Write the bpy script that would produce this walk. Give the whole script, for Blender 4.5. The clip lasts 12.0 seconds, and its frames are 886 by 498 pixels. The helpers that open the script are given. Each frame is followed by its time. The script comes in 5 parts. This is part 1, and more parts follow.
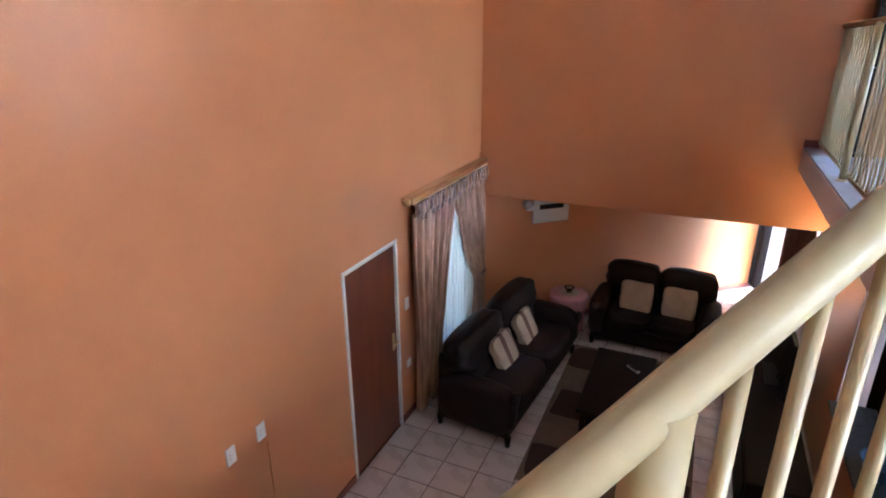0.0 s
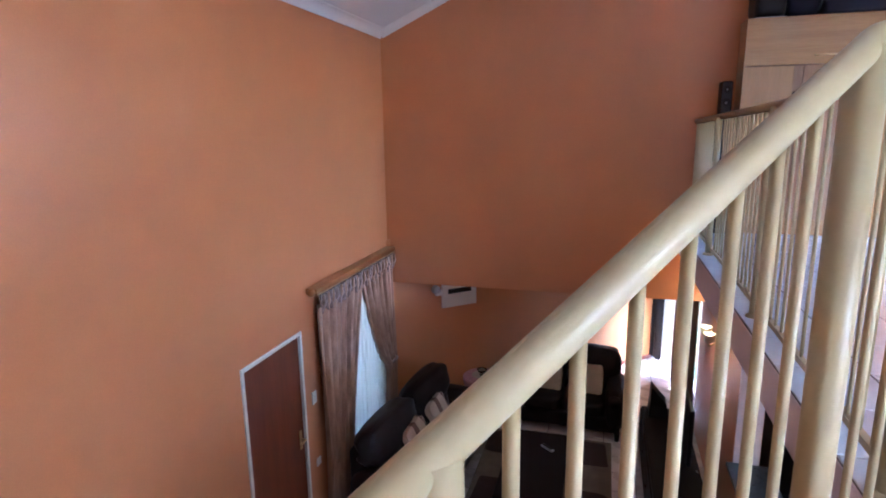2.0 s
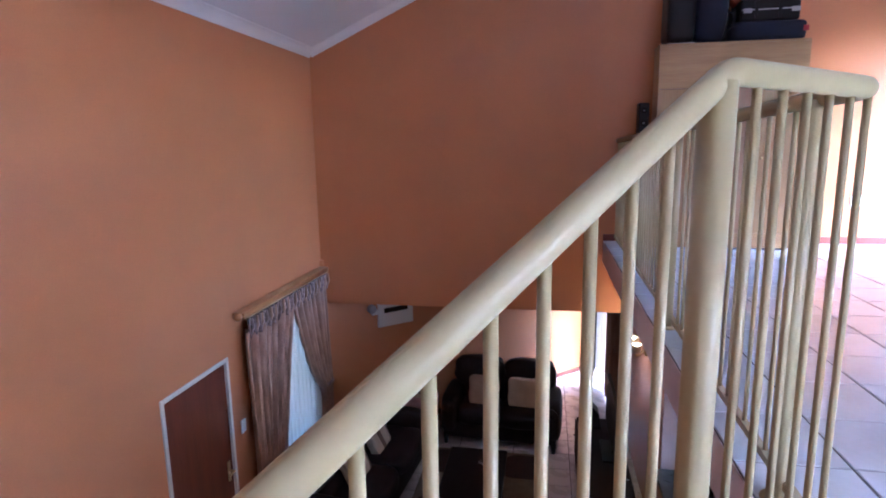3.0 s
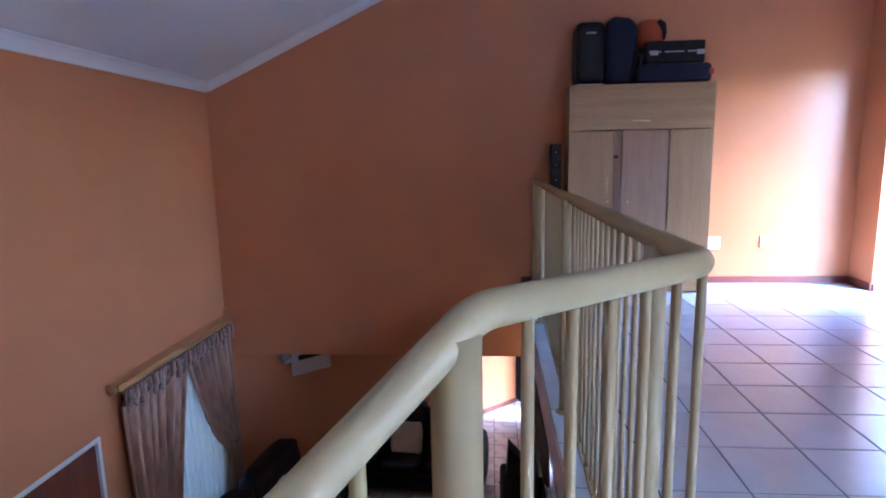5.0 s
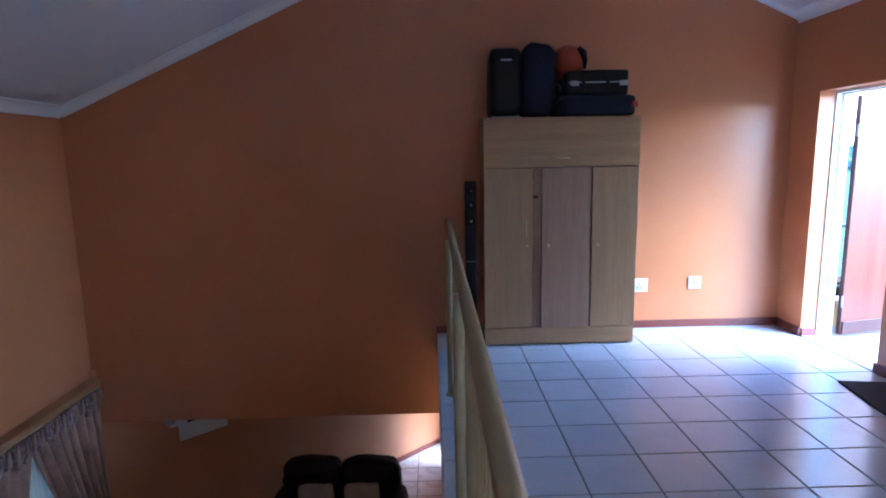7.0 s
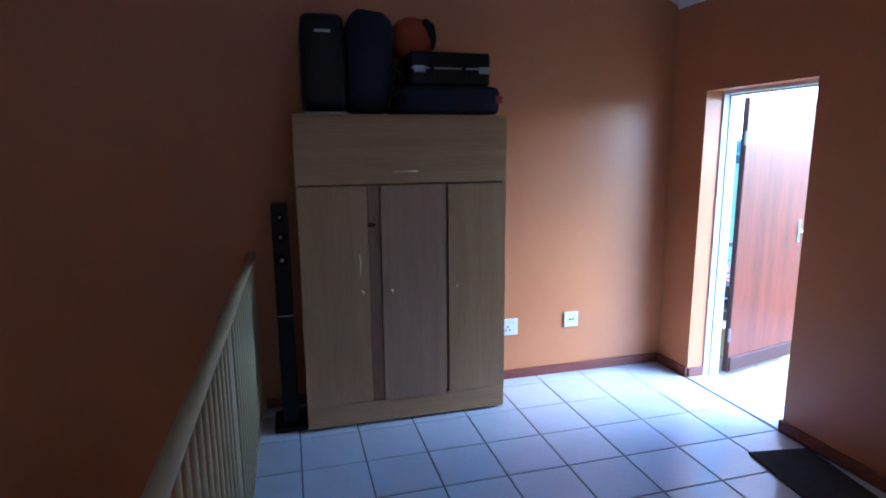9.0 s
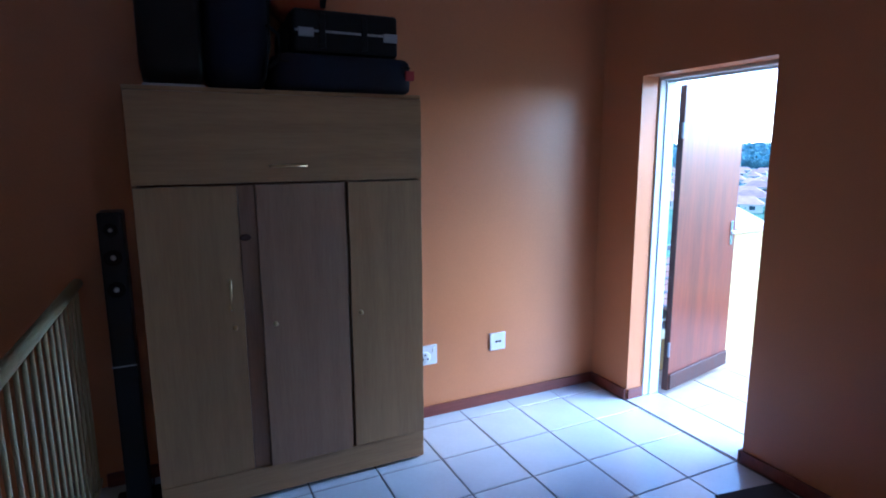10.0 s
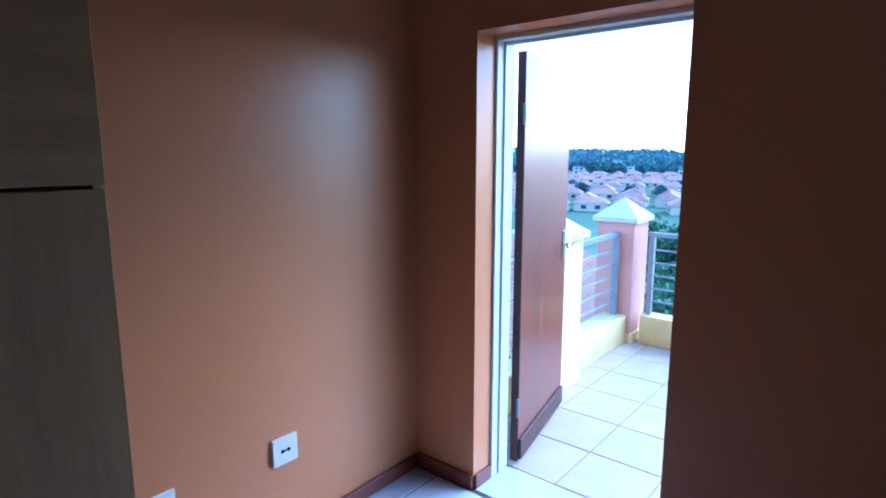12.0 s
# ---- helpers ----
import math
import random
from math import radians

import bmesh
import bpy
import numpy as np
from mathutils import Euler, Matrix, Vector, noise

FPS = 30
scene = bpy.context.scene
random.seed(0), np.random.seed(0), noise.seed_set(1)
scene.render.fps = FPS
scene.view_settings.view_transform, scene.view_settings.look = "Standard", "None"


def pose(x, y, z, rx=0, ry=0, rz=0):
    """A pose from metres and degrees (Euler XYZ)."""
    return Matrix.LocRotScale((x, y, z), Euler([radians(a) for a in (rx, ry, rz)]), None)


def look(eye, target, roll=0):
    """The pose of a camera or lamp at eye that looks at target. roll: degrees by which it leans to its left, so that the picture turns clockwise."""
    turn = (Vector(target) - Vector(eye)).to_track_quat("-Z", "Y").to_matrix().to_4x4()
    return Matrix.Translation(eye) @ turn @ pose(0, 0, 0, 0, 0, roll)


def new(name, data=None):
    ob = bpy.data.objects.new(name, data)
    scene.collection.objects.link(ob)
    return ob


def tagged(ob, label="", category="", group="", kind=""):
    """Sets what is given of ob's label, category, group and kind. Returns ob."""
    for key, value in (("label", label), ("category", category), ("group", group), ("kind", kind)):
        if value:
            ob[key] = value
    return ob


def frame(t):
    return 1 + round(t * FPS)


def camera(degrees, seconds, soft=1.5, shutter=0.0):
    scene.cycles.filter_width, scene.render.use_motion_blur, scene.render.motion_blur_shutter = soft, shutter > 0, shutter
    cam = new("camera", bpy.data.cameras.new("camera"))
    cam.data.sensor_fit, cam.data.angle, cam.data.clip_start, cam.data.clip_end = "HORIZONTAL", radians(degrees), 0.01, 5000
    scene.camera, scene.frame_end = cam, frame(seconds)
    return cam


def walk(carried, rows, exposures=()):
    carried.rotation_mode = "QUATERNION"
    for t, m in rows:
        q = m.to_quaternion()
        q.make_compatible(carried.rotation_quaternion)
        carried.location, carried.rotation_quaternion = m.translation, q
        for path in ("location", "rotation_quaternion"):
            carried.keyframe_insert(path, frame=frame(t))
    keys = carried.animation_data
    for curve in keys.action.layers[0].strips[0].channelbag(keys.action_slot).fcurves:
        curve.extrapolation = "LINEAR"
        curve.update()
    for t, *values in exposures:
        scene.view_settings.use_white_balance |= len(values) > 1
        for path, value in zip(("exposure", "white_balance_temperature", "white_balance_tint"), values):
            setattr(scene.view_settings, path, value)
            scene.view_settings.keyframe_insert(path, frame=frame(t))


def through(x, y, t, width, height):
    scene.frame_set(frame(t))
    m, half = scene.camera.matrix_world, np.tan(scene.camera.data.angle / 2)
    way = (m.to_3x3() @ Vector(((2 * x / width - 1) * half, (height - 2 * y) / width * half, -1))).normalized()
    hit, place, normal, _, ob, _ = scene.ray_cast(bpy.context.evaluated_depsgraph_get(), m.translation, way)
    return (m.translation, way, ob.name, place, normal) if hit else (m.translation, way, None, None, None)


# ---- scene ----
cam = camera(76.0, 12.0, 1.9)
PATH = [
    (0, (0.686, 0.37, 3.683), (-0.095, 2.071, 2.979), -0.4),
    (0.5, (0.732, 0.365, 3.679), (-0.03, 2.11, 3.07), -0.5),
    (1, (0.765, 0.338, 3.68), (0.053, 2.134, 3.161), -0.5),
    (1.5, (0.79, 0.311, 3.687), (0.158, 2.155, 3.238), -0.3),
    (2, (0.833, 0.356, 3.687), (0.288, 2.236, 3.277), -0.8),
    (2.5, (0.882, 0.358, 3.693), (0.437, 2.271, 3.316), -0.6),
    (3, (0.936, 0.384, 3.707), (0.583, 2.32, 3.351), -0.9),
    (3.5, (1.015, 0.475, 3.735), (0.737, 2.427, 3.396), -1.1),
    (5.5, (1.32, 0.942, 4.1), (1.177, 2.91, 3.776), -1.2),
    (6, (1.364, 1.104, 4.168), (1.271, 3.076, 3.846), -1.2),
    (6.5, (1.428, 1.292, 4.254), (1.402, 3.265, 3.922), -1.1),
    (7, (1.526, 1.503, 4.303), (1.565, 3.477, 3.984), -1.1),
    (7.7, (1.725, 1.88, 4.352), (1.875, 3.85, 4.027), -0.9),
    (9, (1.921, 2.834, 4.425), (2.438, 4.733, 4.068), -0.5),
    (9.5, (2.04, 3.197, 4.383), (2.726, 5.042, 4.033), -0.4),
    (10, (2.124, 3.548, 4.347), (2.964, 5.33, 4.003), -0.3),
    (10.5, (2.218, 3.884, 4.313), (3.251, 5.564, 3.981), -0.1),
    (11, (2.391, 4.192, 4.324), (3.584, 5.759, 3.979), -0.1),
    (11.5, (2.529, 4.527, 4.25), (3.89, 5.958, 3.936), 0.0),
    (12, (2.748, 4.799, 4.276), (4.269, 6.054, 3.945), -0.0),
]
EXPOSURES = [(0.0, 6.1, 5650, 12), (1.5, 6.0, 5350, 14), (2.5, 5.8, 5050, 20), (3.5, 5.5, 4850, 21), (5.5, 5.05, 4650, 15), (6.5, 4.65, 4600, 13), (7.2, 4.35, 4650, 10),
             (9.0, 3.65, 4550, 8), (10.0, 3.25, 4450, 7), (12.0, 2.7, 4350, 7)]
walk(cam, [(t, look(eye, target, roll)) for t, eye, target, roll in PATH], EXPOSURES)

# ---- heights and lines of the plan ----
UF = 2.68            # upper floor
XL, XR = -1.69, 4.778  # long walls
YB = 6.64            # end wall of the upper room
YS = -3.0            # wall behind the stairs
RIDGE_X, RIDGE_Z = 2.34, 6.56
CEIL_L, CEIL_R = 4.775, 5.475
XG = 1.555           # edge of the gallery
U = Vector((0.657, 0.754, 0.0))   # climbing direction of the stairs
N = Vector((0.754, -0.657, 0.0))  # to the climber's right
C1 = Vector((1.242, 1.461, 3.826))
C2 = Vector((1.630, 1.808, 3.818))

# ---- world and light ----
world = bpy.data.worlds.new("overcast")
scene.world = world
world.use_nodes = True
wn = world.node_tree
sky = wn.nodes.new("ShaderNodeTexSky")
sky.sky_type = "NISHITA"
sky.sun_disc = False
sky.sun_elevation = radians(40)
sky.sun_rotation = radians(118)
sky.air_density, sky.dust_density, sky.ozone_density = 1.0, 0.6, 3.0
wn.links.new(sky.outputs[0], wn.nodes["Background"].inputs[0])
wn.nodes["Background"].inputs[1].default_value = 0.15

sun = new("sun", bpy.data.lights.new("sun", "SUN"))
sun.data.energy, sun.data.angle, sun.data.color = 0.52, radians(40), (1.0, 0.99, 0.98)
sun.matrix_world = look((0, 0, 0), (-0.67, 0.36, -0.65))


def window_lamp(name, eye, target, w, h, power, color):
    ob = new(name, bpy.data.lights.new(name, "AREA"))
    ob.data.shape, ob.data.size, ob.data.size_y = "RECTANGLE", w, h
    ob.data.energy, ob.data.color = power, color
    ob.matrix_world = look(eye, target)
    return ob


def bulb(name, place, power, color, radius=0.03):
    ob = new(name, bpy.data.lights.new(name, "POINT"))
    ob.data.energy, ob.data.color, ob.data.shadow_soft_size = power, color, radius
    ob.location = place
    return ob


# daylight for the west wall, from a window that is only assumed
window_lamp("skylight_assumed_window", (XR - 0.03, -0.6, 3.8), (-1.7, -2.4, 4.3), 2.0, 0.9, 1.9, (0.86, 0.93, 1.0))
window_lamp("skylight_slanted_window", (1.93, 9.58, 1.05), (0.8, 8.82, 1.0), 0.38, 1.8, 0.20, (0.84, 0.91, 1.0))
# added fill hidden by the brown curtain, brightens the diagonal wall
window_lamp("fill_glass_door", (1.985, 8.92, 1.1), (0.4, 8.75, 0.95), 0.6, 1.7, 0.04, (0.88, 0.93, 1.0))
# fill for the hatch jamb, set in an assumed window
window_lamp("fill_back_window", (XR - 0.02, 4.1, 1.4), (2.2, 4.6, 1.3), 0.95, 0.9, 0.30, (0.92, 0.96, 1.0))
bulb("sconce_bulb_light", (1.84, 6.20, 1.70), 0.055, (1.0, 0.80, 0.34), 0.11)
bulb("sconce_bulb_light", (1.84, 6.42, 1.70), 0.03, (1.0, 0.80, 0.34), 0.11)
# added warm fill without a fitting, tints the lower west wall
bulb("warm_fill_light", (0.1, 0.9, 2.35), 0.055, (1.0, 0.73, 0.36), 0.06)

# ---- materials ----


def material(name, color, rough=0.6, metal=0.0, vary=0.12, scale=6.0, fine=60.0, bump=0.15, dist=0.003,
             dark=None, spec=0.5, coat=0.0, random=0.0, stretch=(1, 1, 1), rough_vary=0.08):
    """Principled surface with a broad and a fine variation, and fine relief."""
    m = bpy.data.materials.new(name)
    m.use_nodes = True
    nt = m.node_tree
    b = nt.nodes["Principled BSDF"]
    L = nt.links.new
    tc = nt.nodes.new("ShaderNodeTexCoord")
    mp = nt.nodes.new("ShaderNodeMapping")
    mp.inputs["Scale"].default_value = stretch
    L(tc.outputs["Object"], mp.inputs[0])
    n1 = nt.nodes.new("ShaderNodeTexNoise")
    n1.inputs["Scale"].default_value, n1.inputs["Detail"].default_value = scale, 5
    n2 = nt.nodes.new("ShaderNodeTexNoise")
    n2.inputs["Scale"].default_value, n2.inputs["Detail"].default_value = fine, 3
    L(mp.outputs[0], n1.inputs[0])
    L(mp.outputs[0], n2.inputs[0])
    mix = nt.nodes.new("ShaderNodeMix")
    mix.data_type = "RGBA"
    d = dark or tuple(c * (1 - 2 * vary) for c in color)
    mix.inputs[6].default_value = (*d, 1)
    mix.inputs[7].default_value = (*color, 1)
    add = nt.nodes.new("ShaderNodeMath")
    add.operation = "MULTIPLY_ADD"
    L(n2.outputs[0], add.inputs[0])
    add.inputs[1].default_value = 0.5
    L(n1.outputs[0], add.inputs[2])
    ramp = nt.nodes.new("ShaderNodeMapRange")
    ramp.inputs[1].default_value, ramp.inputs[2].default_value = 0.45, 1.0
    L(add.outputs[0], ramp.inputs[0])
    L(ramp.outputs[0], mix.inputs[0])
    out = mix.outputs[2]
    if random:
        oi = nt.nodes.new("ShaderNodeObjectInfo")
        hs = nt.nodes.new("ShaderNodeHueSaturation")
        mr = nt.nodes.new("ShaderNodeMapRange")
        mr.inputs[3].default_value, mr.inputs[4].default_value = 1 - random, 1 + random
        L(oi.outputs["Random"], mr.inputs[0])
        L(mr.outputs[0], hs.inputs["Value"])
        L(out, hs.inputs["Color"])
        out = hs.outputs[0]
    L(out, b.inputs["Base Color"])
    rr = nt.nodes.new("ShaderNodeMapRange")
    rr.inputs[3].default_value, rr.inputs[4].default_value = max(0.02, rough - rough_vary), min(1, rough + rough_vary)
    L(n1.outputs[0], rr.inputs[0])
    L(rr.outputs[0], b.inputs["Roughness"])
    b.inputs["Metallic"].default_value = metal
    b.inputs["Specular IOR Level"].default_value = spec
    b.inputs["Coat Weight"].default_value = coat
    b.inputs["Coat Roughness"].default_value = 0.15
    if bump:
        bp = nt.nodes.new("ShaderNodeBump")
        bp.inputs["Strength"].default_value, bp.inputs["Distance"].default_value = bump, dist
        L(n2.outputs[0], bp.inputs["Height"])
        L(bp.outputs[0], b.inputs["Normal"])
    return m


def wood(name, light, dark, rough=0.4, axis="Z", scale=3.0, coat=0.0, random=0.0):
    """Long grain along one axis."""
    m = material(name, light, rough, 0, dark=dark, scale=scale, fine=scale * 8, bump=0.08, dist=0.001, coat=coat, random=random,
                 stretch=(7, 7, 0.5) if axis == "Z" else ((0.5, 7, 7) if axis == "X" else (7, 0.5, 7)))
    return m


def emitter(name, color, strength):
    m = bpy.data.materials.new(name)
    m.use_nodes = True
    b = m.node_tree.nodes["Principled BSDF"]
    b.inputs["Base Color"].default_value = (*color, 1)
    b.inputs["Emission Color"].default_value = (*color, 1)
    b.inputs["Emission Strength"].default_value = strength
    return m


def sheer(name, color, through=0.6):
    """Thin cloth that lets part of the light through."""
    m = bpy.data.materials.new(name)
    m.use_nodes = True
    nt = m.node_tree
    out = nt.nodes["Material Output"]
    d = nt.nodes.new("ShaderNodeBsdfDiffuse")
    t = nt.nodes.new("ShaderNodeBsdfTranslucent")
    wv = nt.nodes.new("ShaderNodeTexNoise")
    wv.inputs["Scale"].default_value = 40
    mc = nt.nodes.new("ShaderNodeMix")
    mc.data_type = "RGBA"
    mc.inputs[6].default_value = (*[c * 0.85 for c in color], 1)
    mc.inputs[7].default_value = (*color, 1)
    nt.links.new(wv.outputs[0], mc.inputs[0])
    for s in (d, t):
        nt.links.new(mc.outputs[2], s.inputs[0])
    mix = nt.nodes.new("ShaderNodeMixShader")
    mix.inputs[0].default_value = through
    nt.links.new(d.outputs[0], mix.inputs[1])
    nt.links.new(t.outputs[0], mix.inputs[2])
    nt.links.new(mix.outputs[0], out.inputs[0])
    return m


def glass(name):
    m = bpy.data.materials.new(name)
    m.use_nodes = True
    b = m.node_tree.nodes["Principled BSDF"]
    b.inputs["Transmission Weight"].default_value = 1.0
    b.inputs["Roughness"].default_value = 0.02
    b.inputs["IOR"].default_value = 1.45
    return m


PAINT = material("terracotta_wall_paint", (0.58, 0.234, 0.094), 0.34, vary=0.07, scale=1.4, fine=140, bump=0.12, dist=0.002)
CEILING = material("white_ceiling_paint", (0.74, 0.74, 0.76), 0.8, vary=0.03, scale=1.0, fine=120, bump=0.1)
CORNICE = material("white_plaster_cornice", (0.80, 0.80, 0.81), 0.6, vary=0.03, scale=2, fine=80, bump=0.06)
LILAC = material("pale_lilac_fascia_paint", (0.66, 0.58, 0.60), 0.55, vary=0.06, scale=2, fine=90)
WHITE_TILE = material("white_glazed_floor_tile", (0.57, 0.62, 0.67), 0.22, vary=0.05, scale=5, fine=40, bump=0.05, dist=0.002, random=0.04, coat=0.2)
BEIGE_TILE = material("pale_beige_floor_tile", (0.60, 0.54, 0.49), 0.28, vary=0.07, scale=5, fine=40, bump=0.05, dist=0.002, random=0.05, coat=0.15)
PATIO_TILE = material("pale_patio_tile", (0.54, 0.445, 0.34), 0.65, vary=0.1, scale=5, fine=50, random=0.05)
GROUT = material("grey_brown_grout", (0.12, 0.10, 0.095), 0.9, vary=0.2, scale=8, fine=80)
SKIRT = wood("red_brown_stained_skirting", (0.21, 0.058, 0.038), (0.12, 0.032, 0.022), 0.4, "X")
CREAM = material("cream_gloss_enamel", (0.40, 0.325, 0.165), 0.44, vary=0.05, scale=4, fine=30, bump=0.02, dist=0.002)
DOOR_BROWN = wood("dark_mahogany_door_veneer", (0.19, 0.052, 0.022), (0.12, 0.030, 0.013), 0.4, "Z", 2.0, 0.2)
DOOR_RED = wood("varnished_meranti_door", (0.20, 0.043, 0.017), (0.09, 0.020, 0.010), 0.36, "Z", 1.6, 0.22)
DOOR_DARK = wood("dark_brown_door_edge", (0.07, 0.022, 0.014), (0.04, 0.014, 0.01), 0.5, "Z")
FRAME_WHITE = material("white_enamel_door_frame", (0.72, 0.75, 0.74), 0.4, vary=0.05, scale=4, fine=60)
OAK = wood("pale_oak_laminate", (0.40, 0.245, 0.11), (0.30, 0.175, 0.075), 0.42, "Z", 2.2)
OAK_X = wood("pale_oak_laminate_cross", (0.41, 0.25, 0.11), (0.29, 0.165, 0.07), 0.42, "X", 2.0)
OAK_MID = wood("greyish_oak_laminate", (0.36, 0.22, 0.125), (0.26, 0.15, 0.085), 0.42, "Z", 2.6)
# oak darkened in its colour for the shade behind the wardrobe doors
OAK_DARK = wood("shadowed_oak_edge", (0.24, 0.14, 0.08), (0.17, 0.10, 0.06), 0.5, "Z")
BRASS = material("dull_brass", (0.72, 0.56, 0.30), 0.36, 1.0, vary=0.1, bump=0.05)
CHROME = material("brushed_chrome", (0.68, 0.68, 0.68), 0.22, 1.0, vary=0.08, bump=0.03)
STEEL = material("grey_painted_steel", (0.26, 0.29, 0.31), 0.5, vary=0.1)
LEATHER = material("black_leather", (0.017, 0.0115, 0.0125), 0.5, vary=0.3, scale=5, fine=90, bump=0.3, dist=0.003, spec=0.2)
EBONY = material("black_stained_wood", (0.011, 0.008, 0.008), 0.5, vary=0.2, scale=6, fine=50, bump=0.08, spec=0.12)
BLACK = material("black_plastic", (0.006, 0.006, 0.0075), 0.4, vary=0.15, bump=0.08, spec=0.3)
BLACK_CLOTH = material("black_nylon_cloth", (0.014, 0.014, 0.018), 0.8, vary=0.25, fine=200, bump=0.4)
NAVY_CLOTH = material("navy_nylon_cloth", (0.007, 0.009, 0.030), 0.8, vary=0.2, fine=200, bump=0.4)
ORANGE_CLOTH = material("orange_cloth", (0.42, 0.075, 0.02), 0.7, vary=0.15, fine=160, bump=0.3)
RED_CLOTH = material("red_trim_cloth", (0.45, 0.04, 0.05), 0.7)
GREY_TRIM = material("silver_grey_trim", (0.45, 0.45, 0.46), 0.4, vary=0.1)
WHITE_PLASTIC = material("white_socket_plastic", (0.78, 0.78, 0.76), 0.35, vary=0.03, bump=0.02)
BEIGE_CLOTH = material("beige_cushion_cloth", (0.52, 0.42, 0.31), 0.85, vary=0.12, scale=9, fine=150, bump=0.4)
BROWN_CLOTH = material("brown_cushion_cloth", (0.17, 0.10, 0.07), 0.85, vary=0.12, scale=9, fine=150, bump=0.4)
CURTAIN = material("mauve_brown_curtain_satin", (0.48, 0.285, 0.185), 0.46, vary=0.26, scale=13, fine=160, bump=0.3, stretch=(1, 1, 0.3))
# dark mottle in the heading's colour stands in for shade between pleats
CURTAIN_TAB = material("shade_mottled_curtain_heading", (0.42, 0.29, 0.24), 0.6, vary=0.4, scale=25, fine=160, bump=0.3)
CURTAIN_DARK = material("dark_brown_curtain", (0.17, 0.095, 0.07), 0.7, vary=0.15, scale=9, fine=160, bump=0.3, stretch=(1, 1, 0.3))
CURTAIN_BLACK = material("black_curtain", (0.018, 0.018, 0.024), 0.75, vary=0.15, scale=9, fine=160, bump=0.3, stretch=(1, 1, 0.3))
SHEER = sheer("white_sheer_voile", (0.74, 0.71, 0.61), 0.05)
PINK_CLOTH = material("pink_lace_cloth", (0.56, 0.28, 0.28), 0.85, vary=0.15, scale=20, fine=120, bump=0.4)
ROD_WOOD = wood("honey_pine_rod", (0.45, 0.22, 0.07), (0.33, 0.15, 0.05), 0.35, "Y")
MAT_GREY = material("charcoal_door_mat", (0.035, 0.035, 0.04), 0.95, vary=0.3, scale=12, fine=250, bump=0.8, dist=0.006)
RUG_BEIGE = material("beige_rug_pile", (0.20, 0.145, 0.10), 0.95, vary=0.2, scale=8, fine=200, bump=0.7, dist=0.006)
RUG_BROWN = material("dark_brown_rug_pile", (0.055, 0.026, 0.020), 0.95, vary=0.2, scale=8, fine=200, bump=0.7, dist=0.006)
TEAL_CLOTH = material("dark_teal_upholstery", (0.02, 0.04, 0.055), 0.7, vary=0.2, bump=0.2)
TEAL_TOP = material("dark_teal_counter_stone", (0.05, 0.065, 0.07), 0.3, vary=0.3, scale=30, fine=120, bump=0.03)
BLUE_PLASTIC = material("blue_plastic", (0.06, 0.17, 0.36), 0.4)
YELLOW_WALL = material("pale_yellow_plaster", (0.72, 0.58, 0.25), 0.85, vary=0.1, scale=4, fine=60, bump=0.3)
PINK_WALL = material("salmon_pink_plaster", (0.62, 0.33, 0.26), 0.85, vary=0.1, scale=4, fine=60, bump=0.3)
CAP = material("whitewashed_cap", (0.66, 0.64, 0.58), 0.85, vary=0.15, scale=6, fine=60, bump=0.3)
GRASS = material("green_grass_land", (0.065, 0.135, 0.05), 0.95, vary=0.3, scale=0.08, fine=1.2, bump=0.3, dist=0.1)
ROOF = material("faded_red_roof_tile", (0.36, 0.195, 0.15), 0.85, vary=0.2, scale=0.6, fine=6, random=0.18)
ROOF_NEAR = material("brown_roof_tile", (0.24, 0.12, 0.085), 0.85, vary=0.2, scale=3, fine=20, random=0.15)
HOUSE_WALL = material("beige_house_plaster", (0.52, 0.43, 0.33), 0.9, vary=0.08, scale=1, fine=10, random=0.12)
HOUSE_WHITE = material("white_block_plaster", (0.70, 0.70, 0.68), 0.9, vary=0.06, scale=1, fine=10)
HOUSE_GLASS = material("dark_window_glass", (0.04, 0.05, 0.06), 0.15, vary=0.2, bump=0)
CEMENT = material("pale_cement_joint", (0.27, 0.22, 0.18), 0.9, vary=0.15, scale=8, fine=80)
# blue mixed into the far foliage colour stands in for distance haze
WOODLAND = material("haze_tinted_foliage", (0.12, 0.21, 0.20), 0.85, vary=0.35, scale=0.05, fine=0.6, bump=0.0)
LEAF = material("green_foliage", (0.075, 0.16, 0.055), 0.8, vary=0.35, scale=2, fine=20, bump=0.3, random=0.2)
BARK = material("grey_brown_bark", (0.12, 0.085, 0.06), 0.9, vary=0.3, scale=6, fine=40, bump=0.5)
BULB = emitter("lit_bulb_glass", (1.0, 0.82, 0.55), 5.0)
FROST = material("frosted_lamp_glass", (0.45, 0.40, 0.32), 0.35, vary=0.05, bump=0)
PANE = glass("window_glass")

# ---- mesh helpers ----


def bm_box(x0, y0, z0, x1, y1, z1, bevel=0.0, seg=2, bm=None):
    bm = bm or bmesh.new()
    r = bmesh.ops.create_cube(bm, size=1.0)
    bmesh.ops.scale(bm, vec=(x1 - x0, y1 - y0, z1 - z0), verts=r["verts"])
    bmesh.ops.translate(bm, vec=((x0 + x1) / 2, (y0 + y1) / 2, (z0 + z1) / 2), verts=r["verts"])
    if bevel:
        es = list({e for v in r["verts"] for e in v.link_edges})
        bmesh.ops.bevel(bm, geom=es, offset=bevel, segments=seg, affect="EDGES", profile=0.5)
    return bm


